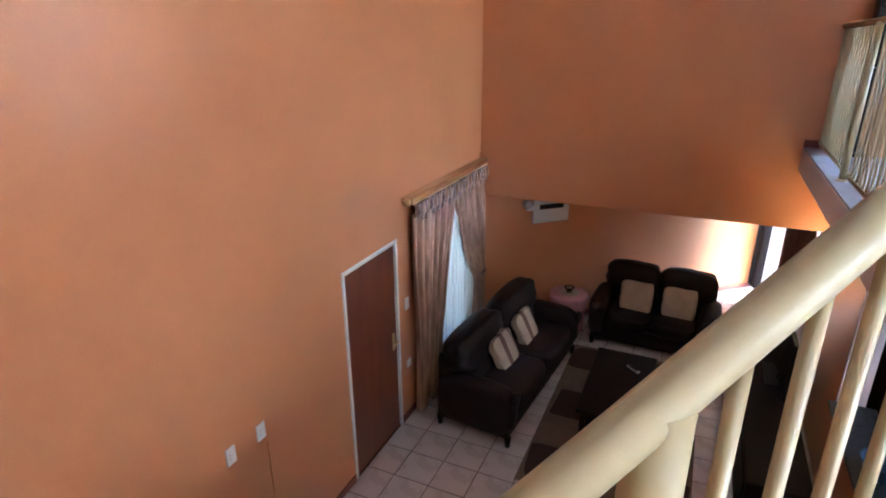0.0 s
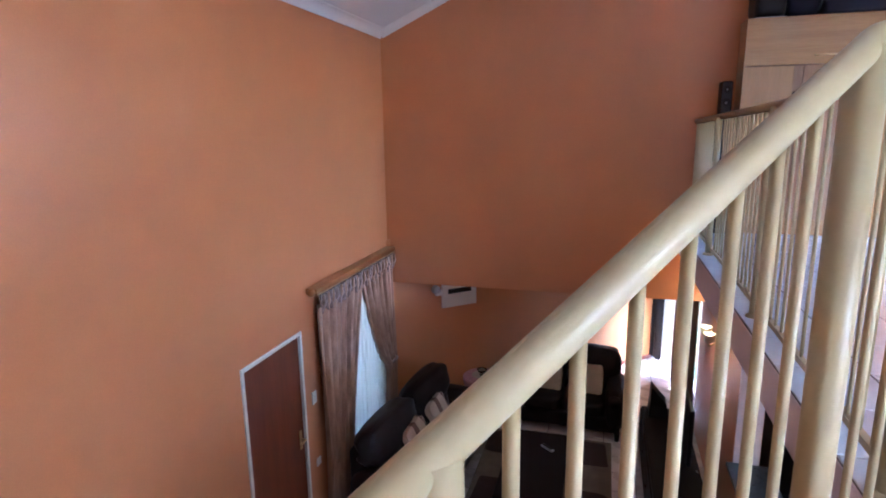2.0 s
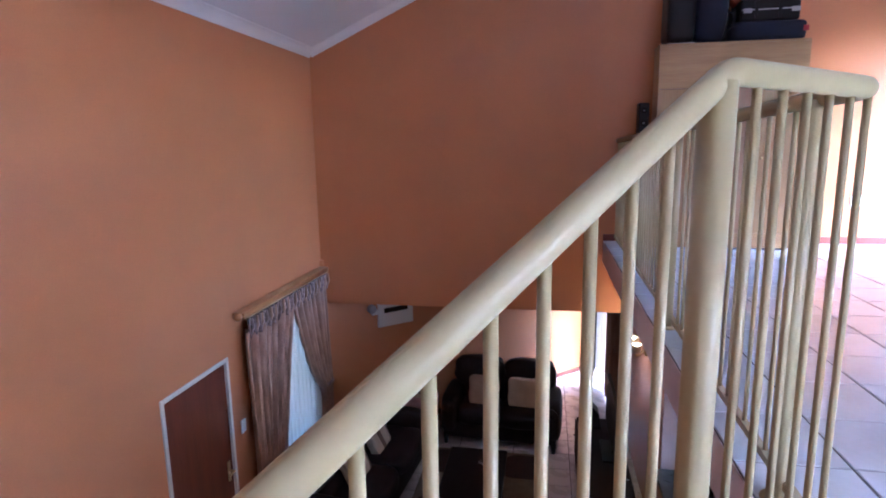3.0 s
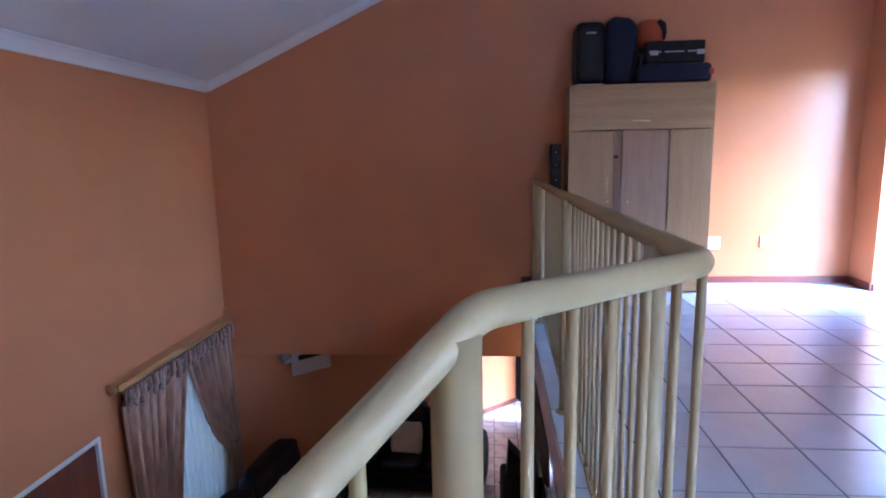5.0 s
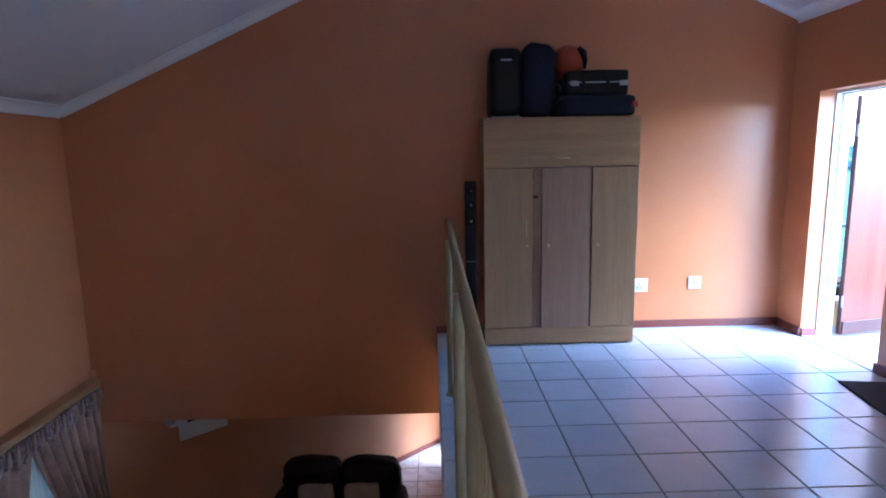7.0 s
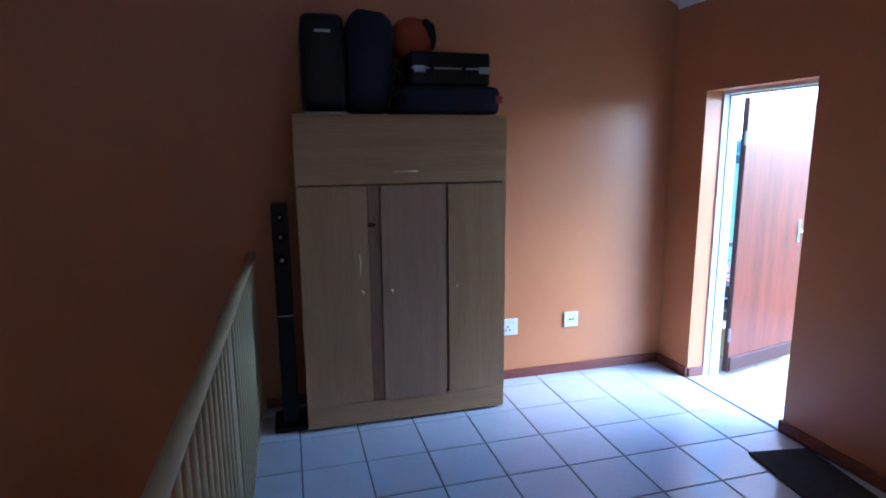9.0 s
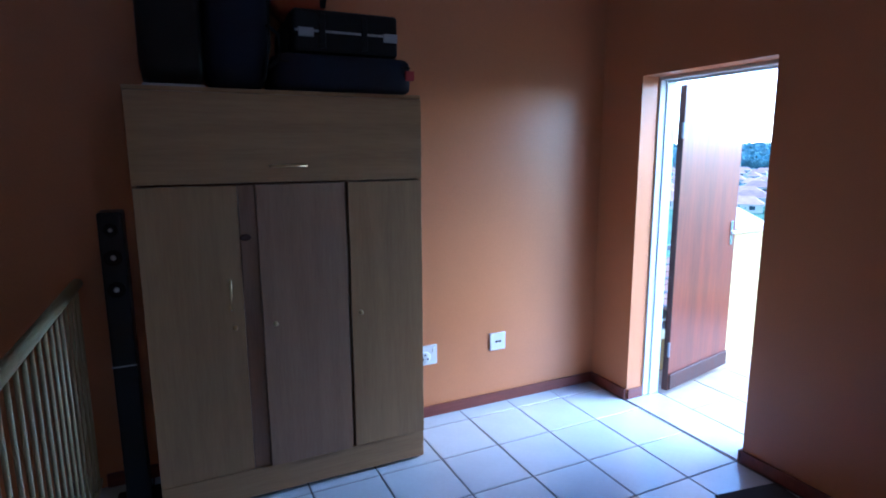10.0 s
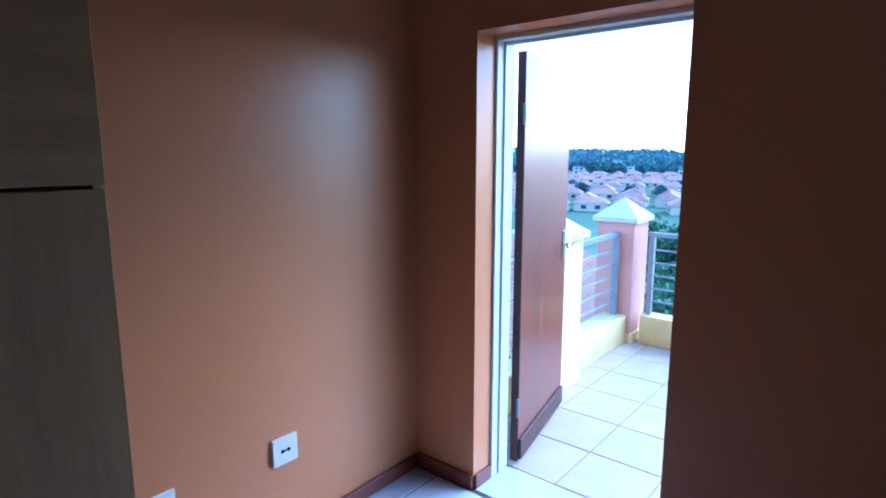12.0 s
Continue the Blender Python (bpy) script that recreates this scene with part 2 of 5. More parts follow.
def bm_prism(points, z0, z1, bm=None):
    """Upright prism over a plan outline given anticlockwise."""
    bm = bm or bmesh.new()
    lo = [bm.verts.new((x, y, z0)) for x, y in points]
    hi = [bm.verts.new((x, y, z1)) for x, y in points]
    n = len(points)
    bm.faces.new(lo[::-1])
    bm.faces.new(hi)
    for i in range(n):
        j = (i + 1) % n
        bm.faces.new((lo[i], lo[j], hi[j], hi[i]))
    return bm


def bm_tube(points, radius, sides=12, bm=None, cap=True, square=False):
    """A tube through a row of points; radius may be a list."""
    bm = bm or bmesh.new()
    pts = [Vector(p) for p in points]
    rings = []
    for i, p in enumerate(pts):
        d = (pts[min(i + 1, len(pts) - 1)] - pts[max(i - 1, 0)]).normalized()
        side = d.cross(Vector((0, 0, 1)))
        side = side.normalized() if side.length > 1e-3 else Vector((1, 0, 0))
        up = side.cross(d).normalized()
        r = radius[i] if isinstance(radius, (list, tuple)) else radius
        ring = []
        for k in range(sides):
            a = 2 * math.pi * (k + (0.5 if square else 0)) / sides
            ring.append(bm.verts.new(p + side * math.cos(a) * r + up * math.sin(a) * r))
        rings.append(ring)
    for a, b in zip(rings, rings[1:]):
        for k in range(sides):
            bm.faces.new((a[k], a[(k + 1) % sides], b[(k + 1) % sides], b[k]))
    if cap:
        bm.faces.new(rings[0][::-1])
        bm.faces.new(rings[-1])
    return bm


def bm_lathe(profile, sides=20, centre=(0, 0, 0), bm=None):
    """A turned body from (radius, height) pairs."""
    bm = bm or bmesh.new()
    c = Vector(centre)
    rings = [[bm.verts.new(c + Vector((r * math.cos(2 * math.pi * k / sides), r * math.sin(2 * math.pi * k / sides), z)))
              for k in range(sides)] for r, z in profile]
    for a, b in zip(rings, rings[1:]):
        for k in range(sides):
            bm.faces.new((a[k], a[(k + 1) % sides], b[(k + 1) % sides], b[k]))
    bm.faces.new(rings[0][::-1])
    bm.faces.new(rings[-1])
    return bm


def bm_pillow(w, d, h, n=8, power=3.0, bm=None, wrinkle=0.0):
    """A stuffed block w by d by h round the origin, with soft edges."""
    bm = bm or bmesh.new()
    r = bmesh.ops.create_cube(bm, size=2.0)
    es = list({e for v in r["verts"] for e in v.link_edges})
    bmesh.ops.subdivide_edges(bm, edges=es, cuts=n, use_grid_fill=True)
    for v in bm.verts:
        p = v.co
        q = Vector([math.copysign(abs(c), c) for c in p])
        m = (abs(q.x) ** power + abs(q.y) ** power + abs(q.z) ** power) ** (1 / power)
        q = q / m
        if wrinkle:
            q *= 1 + wrinkle * noise.noise(p * 2.3)
        v.co = Vector((q.x * w / 2, q.y * d / 2, q.z * h / 2))
    return bm


def moved(bm, m):
    bmesh.ops.transform(bm, matrix=m, verts=bm.verts)
    return bm


def finish(name, bm, mat, smooth=False):
    bmesh.ops.recalc_face_normals(bm, faces=bm.faces)
    me = bpy.data.meshes.new(name)
    bm.to_mesh(me)
    bm.free()
    for m in (mat if isinstance(mat, (list, tuple)) else [mat]):
        me.materials.append(m)
    if smooth:
        for p in me.polygons:
            p.use_smooth = True
    return new(name, me)


def part(name, bm, mat, parent, label="", smooth=False):
    ob = finish(name, bm, mat, smooth)
    ob.parent = parent
    ob.matrix_parent_inverse = parent.matrix_world.inverted()
    if label:
        ob["label"] = label
    return ob


def thing(name, label, category, place=(0, 0, 0), group="", kind=""):
    """An Empty at the base of a thing, to carry its parts."""
    ob = new(name)
    ob.empty_display_size = 0.1
    ob.location = place
    bpy.context.view_layer.update()
    ob.matrix_world = Matrix.Translation(place)
    return tagged(ob, label, category, group, kind)


def structure(name, bm, mat, label, category):
    return tagged(finish(name, bm, mat), label, category, kind="structure")


def bm_wall_holes(axis, at, thick, a0, a1, z0, z1, holes, bm=None):
    """A wall across one axis ('x' or 'y') with openings (b0, b1, h0, h1), as boxes butted end to end."""
    bm = bm or bmesh.new()

    def put(u0, u1, w0, w1):
        if u1 - u0 < 1e-4 or w1 - w0 < 1e-4:
            return
        if axis == "x":
            bm_box(at, u0, w0, at + thick, u1, w1, bm=bm)
        else:
            bm_box(u0, at, w0, u1, at + thick, w1, bm=bm)
    cur = a0
    for b0, b1, h0, h1 in sorted(holes):
        put(cur, b0, z0, z1)
        put(b0, b1, z0, h0)
        put(b0, b1, h1, z1)
        cur = b1
    put(cur, a1, z0, z1)
    return bm

# ---- structure: walls, slab, ceilings ----
D1, D2 = (1.192, 1.511), (XG, 1.836)
R1 = (C1.x + N.x * 0.95, C1.y + N.y * 0.95)
R2 = (R1[0] - U.x * (R1[1] - YS) / U.y, YS)
SLAB = [D2, D1, R1, R2, (XR, YS), (XR, YB), (XG, YB)]

west = structure("wall_west", bm_wall_holes("x", XL - 0.25, 0.25, YS, YB + 0.22, 0, CEIL_L,
                 [(3.667, 4.535, 0, 1.985), (5.2, 6.25, 0.45, 2.0)]), PAINT,
                 "tall terracotta painted plaster wall with a door and window", "wall")


def gable(y0, y1, low):
    """End wall under the two roof slopes; low: outline of its lower edge from left to right."""
    bm = bmesh.new()
    outline = low + [(XR, CEIL_R), (RIDGE_X, RIDGE_Z), (XL, CEIL_L)]
    a = [bm.verts.new((x, y0, z)) for x, z in outline]
    b = [bm.verts.new((x, y1, z)) for x, z in outline]
    bm.faces.new(a)
    bm.faces.new(b[::-1])
    for i in range(len(a)):
        j = (i + 1) % len(a)
        bm.faces.new((a[i], b[i], b[j], a[j]))
    return bm


structure("wall_north", gable(YB, YB + 0.22, [(XL, 1.875), (2.0, 1.875), (2.0, UF - 0.23), (XR, UF - 0.23)]), PAINT,
          "terracotta painted gable wall ending in a beam over the lounge", "wall")
structure("wall_south", gable(YS - 0.2, YS, [(XL, 0), (XR, 0)]), PAINT, "terracotta painted gable wall behind the stairs", "wall")
DOOR_Y0, DOOR_Y1, DOOR_TOP = 5.412, 6.285, 4.788
structure("wall_east", bm_wall_holes("x", XR, 0.27, YS, YB + 0.22, UF - 0.23, CEIL_R + 0.12,
          [(DOOR_Y0, DOOR_Y1, UF - 0.01, DOOR_TOP), (-1.65, 0.45, 3.3, 4.5)]), PAINT,
          "terracotta painted wall with an open balcony doorway", "wall")
structure("wall_lower_east", bm_wall_holes("x", 2.0, 0.2, YS, 9.39, 0, UF - 0.232,
          [(3.2, 5.36, 0.78, 1.90), (7.45, 9.30, 0, 1.98)]), PAINT,
          "terracotta painted lower wall with a wide opening and glass door", "wall")
A0, B0 = Vector((XL, 6.60, 0)), Vector((1.74, 9.76, 0))
along = (B0 - A0).normalized()
outn = Vector((-along.y, along.x, 0))
structure("wall_diagonal", bm_prism([(A0.x, A0.y), (B0.x + along.x * .4, B0.y + along.y * .4),
          (B0.x + along.x * .4 + outn.x * .2, B0.y + along.y * .4 + outn.y * .2), (A0.x + outn.x * .2, A0.y + outn.y * .2)], 0, 2.4), PAINT,
          "terracotta painted diagonal wall behind the sofas", "wall")
structure("wall_stair_side", bm_prism([R1, R2, (R2[0] + 0.12, R2[1]), (R1[0] + 0.09, R1[1] - 0.07)], 0, UF - 0.232), PAINT,
          "terracotta painted wall beside the stairs", "wall")
back = bm_wall_holes("x", XR, 0.27, 2.9, YB + 0.22, 0, UF - 0.234, [(3.6, 4.6, 0.9, 1.9)])
bm_box(2.2, YB + 0.002, 0, XR, YB + 0.22, UF - 0.234, bm=back)
bm_box(2.2, 2.9, 0, XR, 3.1, UF - 0.234, bm=back)
structure("wall_back_room", back, PAINT, "plain walls of the dim back room", "wall")
structure("floor_slab", bm_prism(SLAB, UF - 0.23, UF - 0.012), LILAC, "pale lilac painted edge of the upper floor slab", "slab")
structure("ceiling_alcove", bm_prism([(XL - 0.2, YB + 0.22), (2.2, YB + 0.22), (2.2, 10.2), (XL - 0.2, 10.2)], 2.4, 2.5), CEILING,
          "white ceiling over the lounge alcove", "ceiling")


def slope(x0, z0, x1, z1):
    bm = bmesh.new()
    a = [bm.verts.new(c) for c in ((x0, YS - .2, z0), (x1, YS - .2, z1), (x1, YB + .22, z1), (x0, YB + .22, z0))]
    b = [bm.verts.new(v.co + Vector((0, 0, 0.12))) for v in a]
    bm.faces.new(a[::-1])
    bm.faces.new(b)
    for i in range(4):
        bm.faces.new((a[i], a[(i + 1) % 4], b[(i + 1) % 4], b[i]))
    return bm


structure("ceiling_west", slope(XL - 0.25, CEIL_L - 0.11, RIDGE_X, RIDGE_Z), CEILING, "white sloping ceiling board", "ceiling")
structure("ceiling_east", slope(RIDGE_X, RIDGE_Z, XR + 0.27, CEIL_R - 0.12), CEILING, "white sloping ceiling board", "ceiling")


def bm_cove(p, q, u, v, w=0.075):
    """A coved strip from p to q; u and v point along the two faces that it joins."""
    bm = bmesh.new()
    u, v = Vector(u).normalized() * w, Vector(v).normalized() * w
    prof = [Vector((0, 0, 0)), u, u * 0.97 + v * 0.10]
    for k in range(1, 6):
        a = k / 6 * math.pi / 2
        prof.append(u * (1 - math.sin(a) * 0.88) * 0.93 + v * (1 - math.cos(a) * 0.88) * 0.93)
    prof += [u * 0.10 + v * 0.97, v]
    r = [[bm.verts.new(Vector(e) + o) for o in prof] for e in (p, q)]
    n = len(prof)
    for i in range(n):
        bm.faces.new((r[0][i], r[0][(i + 1) % n], r[1][(i + 1) % n], r[1][i]))
    bm.faces.new(r[0])
    bm.faces.new(r[1][::-1])
    return bm


SW = Vector((RIDGE_X - XL, 0, RIDGE_Z - CEIL_L)).normalized()
SE = Vector((RIDGE_X - XR, 0, RIDGE_Z - CEIL_R)).normalized()
e = 0.003
for nm, p, q, u, v in (
        ("cornice", (XL + e, YS, CEIL_L), (XL + e, YB, CEIL_L), SW, (0, 0, -1)),
        ("cornice", (XR - e, YS, CEIL_R), (XR - e, YB, CEIL_R), SE, (0, 0, -1)),
        ("cornice", (XL, YB - e, CEIL_L), (RIDGE_X, YB - e, RIDGE_Z), (0, -1, 0), Vector((SW.z, 0, -SW.x))),
        ("cornice", (RIDGE_X, YB - e, RIDGE_Z), (XR, YB - e, CEIL_R), (0, -1, 0), Vector((-SE.z * -1, 0, SE.x)))):
    structure(nm, bm_cove(p, q, u, v), CORNICE, "white coved plaster cornice", "cornice")

# skirtings of the upper room
for x0, y0, x1, y1 in ((XG + 0.15, YB - 0.018, XR - 0.018, YB), (XR - 0.018, DOOR_Y1, XR, YB), (XR - 0.018, YS, XR, DOOR_Y0 - 0.002),
                       (XR, DOOR_Y1, XR + 0.12, DOOR_Y1 + 0.0)):
    if y1 > y0:
        structure("baseboard", bm_box(x0, y0, UF, x1, y1, UF + 0.07, 0.004), SKIRT, "red-brown stained timber skirting", "skirting")
structure("baseboard", bm_box(XR + 0.004, DOOR_Y1 - 0.016, UF, XR + 0.13, DOOR_Y1, UF + 0.07, 0.004), SKIRT, "red-brown stained timber skirting", "skirting")
structure("baseboard", bm_box(XR - 0.018, DOOR_Y0, UF, XR + 0.13, DOOR_Y0 + 0.016, UF + 0.07, 0.004), SKIRT, "red-brown stained timber skirting", "skirting")
structure("baseboard", bm_box(XG - 0.002, YB - 0.02, UF, XG + 0.12, YB, UF + 0.07, 0.004), SKIRT, "dark skirting end on the slab ledge", "skirting")
for y0, y1 in ((YS, 3.66), (4.54, 6.6)):
    structure("baseboard", bm_box(XL, y0, 0, XL + 0.016, y1, 0.07, 0.004), SKIRT, "red-brown stained timber skirting", "skirting")
structure("baseboard", moved(bm_box(0, -0.018, 0, (B0 - A0).length, 0, 0.07, 0.004), Matrix.Translation(A0) @ Matrix.Rotation(math.atan2(along.y, along.x), 4, "Z")),
          SKIRT, "red-brown stained timber skirting", "skirting")
structure("trim", bm_box(1.998, 5.335, 0.80, 2.202, 5.362, 1.9, 0.003), LILAC, "pale painted jamb of the wide hatch", "jamb")
structure("trim", bm_box(1.94, 3.2, 0.78, 2.28, 5.335, 0.815, 0.006), TEAL_TOP, "dark teal stone sill of the wide hatch", "sill")
W0, W1 = Vector((1.74, 9.76, 0)), Vector((2.0, 9.39, 0))
wout = Vector((0.818, 0.575, 0))
structure("wall_window_head", bm_prism([(W0.x, W0.y), (W1.x, W1.y), (W1.x + wout.x * .2, W1.y + wout.y * .2), (W0.x + wout.x * .2, W0.y + wout.y * .2)], 1.98, 2.4), PAINT,
          "terracotta painted head over the slanted window", "wall")

# ---- stairs ----
stairs = thing("staircase", "tiled staircase with brown wooden nosings climbing to gallery", "stairs", (0, 0, 0), kind="structure")
for k in range(1, 16):
    z = UF - k * 0.1675
    a = C1 - U * (0.3 * k) - N * 0.06
    b = C1 - U * (0.3 * (k - 1)) - N * 0.06
    r = b + U * 0.02
    quad = [(a.x, a.y), (a.x + N.x, a.y + N.y), (r.x + N.x, r.y + N.y), (r.x, r.y)]
    part("tread", bm_prism(quad, max(0, z - 0.25), z), BEIGE_TILE, stairs)
    c = b + U * 0.0
    nose = [(c.x - U.x * .03, c.y - U.y * .03), (c.x + N.x - U.x * .03, c.y + N.y - U.y * .03), (c.x + N.x * 1.0, c.y + N.y * 1.0), (c.x, c.y)]
    part("nosing", bm_prism(nose, z + 0.1675 - 0.03, z + 0.1675 - 0.001), SKIRT, stairs, "dark brown wooden nosing")

# ---- railing ----
RISE = 0.521
rail = thing("railing", "cream enamelled tubular steel stair and gallery railing", "railing", (1.6, 2.0, UF))


def on_stair(d, z=0.0):
    return Vector((C1.x - U.x * d, C1.y - U.y * d, C1.z - RISE * d + z))


END = Vector((1.675, YB - 0.01, 3.738))


def rounded_corner(p, c, q, r=0.03, n=5):
    a, b = c + (p - c).normalized() * r, c + (q - c).normalized() * r
    return [a * (1 - t) ** 2 + c * 2 * t * (1 - t) + b * t * t for t in [i / n for i in range(n + 1)]]


low = on_stair(3.2)
line = [low] + rounded_corner(low, C1, C2) + rounded_corner(C1, C2, END, 0.045) + [END]
part("handrail", bm_tube(line, 0.0242, 20), CREAM, rail, "rounded cream handrail", True)


def baluster(x, y, z0, z1, r=0.0095):
    return part("baluster", bm_tube([(x, y, z0), (x, y, z1)], r, 8), CREAM, rail, smooth=True)


def newel(x, y, z0, z1, r=0.025):
    p = part("newel_post", bm_tube([(x, y, z0), (x, y, z1)], r, 18), CREAM, rail, smooth=True)
    part("base_ring", bm_lathe([(r + 0.018, z0), (r + 0.016, z0 + 0.006), (r + 0.004, z0 + 0.016)], 18, (x, y, 0)), CREAM, p)
    return p


for k in range(28):
    p = on_stair(0.180 + 0.0952 * k)
    if k in (7, 17, 27):
        newel(p.x, p.y, p.z - 1.06, p.z, 0.029)
    else:
        baluster(p.x, p.y, p.z - 0.97, p.z)
part("bottom_rail", bm_tube([on_stair(3.2, -0.975), on_stair(0.03, -0.975)], 0.016, 4, square=True), CREAM, rail)
p = on_stair(0.036)
newel(p.x, p.y, UF - 0.16, p.z, 0.031)
diag = (C2 - C1)
for k in range(1, 7):
    p = C1 + diag * (k / 6 if k < 6 else 0.985)
    baluster(p.x, p.y, UF + 0.02, p.z, 0.009)
n2 = Vector((-diag.y, diag.x, 0)).normalized() * 0.035
quad = [(C1.x - n2.x, C1.y - n2.y), (C2.x - n2.x + .03, C2.y - n2.y), (C2.x + n2.x, C2.y + n2.y), (C1.x + n2.x, C1.y + n2.y)]
part("base_bar", bm_prism(quad, UF + 0.002, UF + 0.022), CREAM, rail)
y = 2.09
newels = (2.03, 3.62, 5.22)
for ny in newels:
    p = C2.lerp(END, (ny - C2.y) / (END.y - C2.y))
    newel(p.x - 0.022, ny, UF, p.z - 0.005, 0.024)
while y < YB - 0.03:
    if min(abs(y - ny) for ny in newels) > 0.045:
        p = C2.lerp(END, (y - C2.y) / (END.y - C2.y))
        baluster(p.x, y, UF + 0.055, p.z, 0.0078)
    y += 0.1
part("bottom_rail", bm_tube([(C2.x, 1.87, UF + 0.053), (END.x, YB - 0.02, UF + 0.053)], 0.018, 4, square=True), CREAM, rail)

# ---- door in the west wall ----
d1 = thing("door_1", "closed dark brown wooden door in a white frame", "door", (XL, 4.1, 0), kind="structure")
y0, y1, zt = 3.667, 4.535, 1.985
part("door_leaf", bm_box(XL - 0.055, y0 + 0.030, -0.005, XL - 0.012, y1 - 0.035, zt - 0.035, 0.003), DOOR_BROWN, d1)
for a, b, c, d in ((y0, y0 + 0.034, 0, zt), (y1 - 0.034, y1, 0, zt), (y0 + 0.034, y1 - 0.034, zt - 0.034, zt)):
    part("frame", bm_box(XL - 0.08, a, c, XL + 0.012, b, d, 0.004), FRAME_WHITE, d1, "white enamelled frame")
part("threshold", bm_box(XL - 0.24, y0 + 0.002, -0.02, XL + 0.004, y1 - 0.002, -0.001, 0.002), DOOR_DARK, d1, "dark wooden sill")
h = part("door_handle", bm_tube([(XL - 0.01, y1 - 0.10, 1.0), (XL + 0.045, y1 - 0.10, 1.0), (XL + 0.05, y1 - 0.20, 1.0)], 0.009, 10), BRASS, d1, "brass lever handle", True)
part("escutcheon", bm_box(XL - 0.011, y1 - 0.12, 0.90, XL - 0.004, y1 - 0.08, 1.08, 0.003), BRASS, h)
for z in (0.3, 1.65):
    part("hinge", bm_box(XL - 0.014, y0 + 0.028, z, XL + 0.002, y0 + 0.045, z + 0.1, 0.002), BRASS, d1)

# ---- balcony door, open outwards ----
d2 = thing("door_2", "open varnished red-brown wooden balcony door, white frame", "door", (5.0, 6.3, UF), kind="structure")
FX0, FX1 = XR + 0.135, XR + 0.275
for a, b, c, d in ((DOOR_Y0, DOOR_Y0 + 0.02, UF, DOOR_TOP), (DOOR_Y1 - 0.014, DOOR_Y1, UF, DOOR_TOP), (DOOR_Y0 + 0.02, DOOR_Y1 - 0.014, DOOR_TOP - 0.022, DOOR_TOP)):
    f = part("frame", bm_box(FX0, a, c, FX1, b, d, 0.004), FRAME_WHITE, d2, "white enamelled steel frame")
for a, b, c, d in ((DOOR_Y0 + 0.02, DOOR_Y0 + 0.034, UF, DOOR_TOP - 0.022), (DOOR_Y1 - 0.024, DOOR_Y1 - 0.014, UF, DOOR_TOP - 0.022),
                   (DOOR_Y0 + 0.034, DOOR_Y1 - 0.024, DOOR_TOP - 0.036, DOOR_TOP - 0.022)):
    part("door_stop", bm_box(FX0 + 0.05, a, c, FX0 + 0.075, b, d, 0.003), FRAME_WHITE, d2)
LEAF_M = Matrix.Translation((5.105, 6.240, UF + 0.012)) @ Matrix.Rotation(radians(12.3), 4, "Z")
LH = 2.055
leaf = part("door_leaf", moved(bm_box(0, 0, 0, 0.80, 0.042, LH, 0.003), LEAF_M), DOOR_RED, d2, "varnished red-brown leaf with vertical grain")
# thin strip along the hinge edge, darker than the leaf
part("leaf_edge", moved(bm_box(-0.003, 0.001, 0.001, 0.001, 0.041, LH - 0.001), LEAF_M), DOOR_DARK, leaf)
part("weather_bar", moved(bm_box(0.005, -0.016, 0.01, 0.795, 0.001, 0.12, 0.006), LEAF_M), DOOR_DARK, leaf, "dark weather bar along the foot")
h = part("door_handle", moved(bm_tube([(0.735, 0.0, 1.05), (0.735, -0.05, 1.05), (0.64, -0.055, 1.05)], 0.009, 10), LEAF_M), CHROME, leaf, "chrome lever handle", True)
part("escutcheon", moved(bm_box(0.715, -0.008, 0.95, 0.755, 0.002, 1.13, 0.003), LEAF_M), CHROME, leaf, "chrome back plate")
for z in (0.25, 1.72):
    part("hinge", moved(bm_tube([(-0.012, 0.0, z), (-0.012, 0.0, z + 0.1)], 0.009, 8), LEAF_M), STEEL, d2, "grey steel hinge")
structure("trim", bm_box(XR + 0.002, DOOR_Y0, UF - 0.011, XR + 0.27, DOOR_Y1, UF - 0.001), WHITE_TILE, "tiled threshold of the balcony door", "threshold")

# ---- assumed upper window, unseen behind the walk ----
w1 = thing("window_1", "assumed unseen upper window, white frame, clear panes", "window", (XR, -0.6, 3.3), kind="structure")
for a, b, c, d in ((-1.65, -1.60, 3.3, 4.5), (0.40, 0.45, 3.3, 4.5), (-1.60, 0.40, 3.3, 3.35), (-1.60, 0.40, 4.45, 4.5), (-0.62, -0.58, 3.35, 4.45)):
    part("window_frame", bm_box(XR + 0.12, a, c, XR + 0.17, b, d, 0.003), FRAME_WHITE, w1)
for a, b in ((-1.60, -0.62), (-0.58, 0.40)):
    g = part("pane", bm_box(XR + 0.143, a, 3.35, XR + 0.147, b, 4.45), PANE, w1)
    g.visible_shadow = False

# unseen back room window, added to let light onto the hatch jamb
w4 = thing("window_4", "assumed unseen window of the back room, white frame", "window", (XR, 4.1, 0.9), kind="structure")
for a, b, c, d in ((3.6, 3.65, 0.9, 1.9), (4.55, 4.6, 0.9, 1.9), (3.65, 4.55, 0.9, 0.95), (3.65, 4.55, 1.85, 1.9)):
    part("window_frame", bm_box(XR + 0.12, a, c, XR + 0.17, b, d, 0.003), FRAME_WHITE, w4)
g = part("pane", bm_box(XR + 0.143, 3.65, 0.95, XR + 0.147, 4.55, 1.85), PANE, w4)
g.visible_shadow = False

# ---- upper room: wardrobe and what stands on it ----
WX0, WX1, WY0, WY1, WZ0, WZ1 = 1.966, 3.250, 6.195, 6.482, UF + 0.012, 4.612
wr = thing("wardrobe", "pale oak laminate wardrobe with three doors and top flap", "wardrobe", (2.56, 6.4, UF))
ZF, ZP = 4.205, 2.845
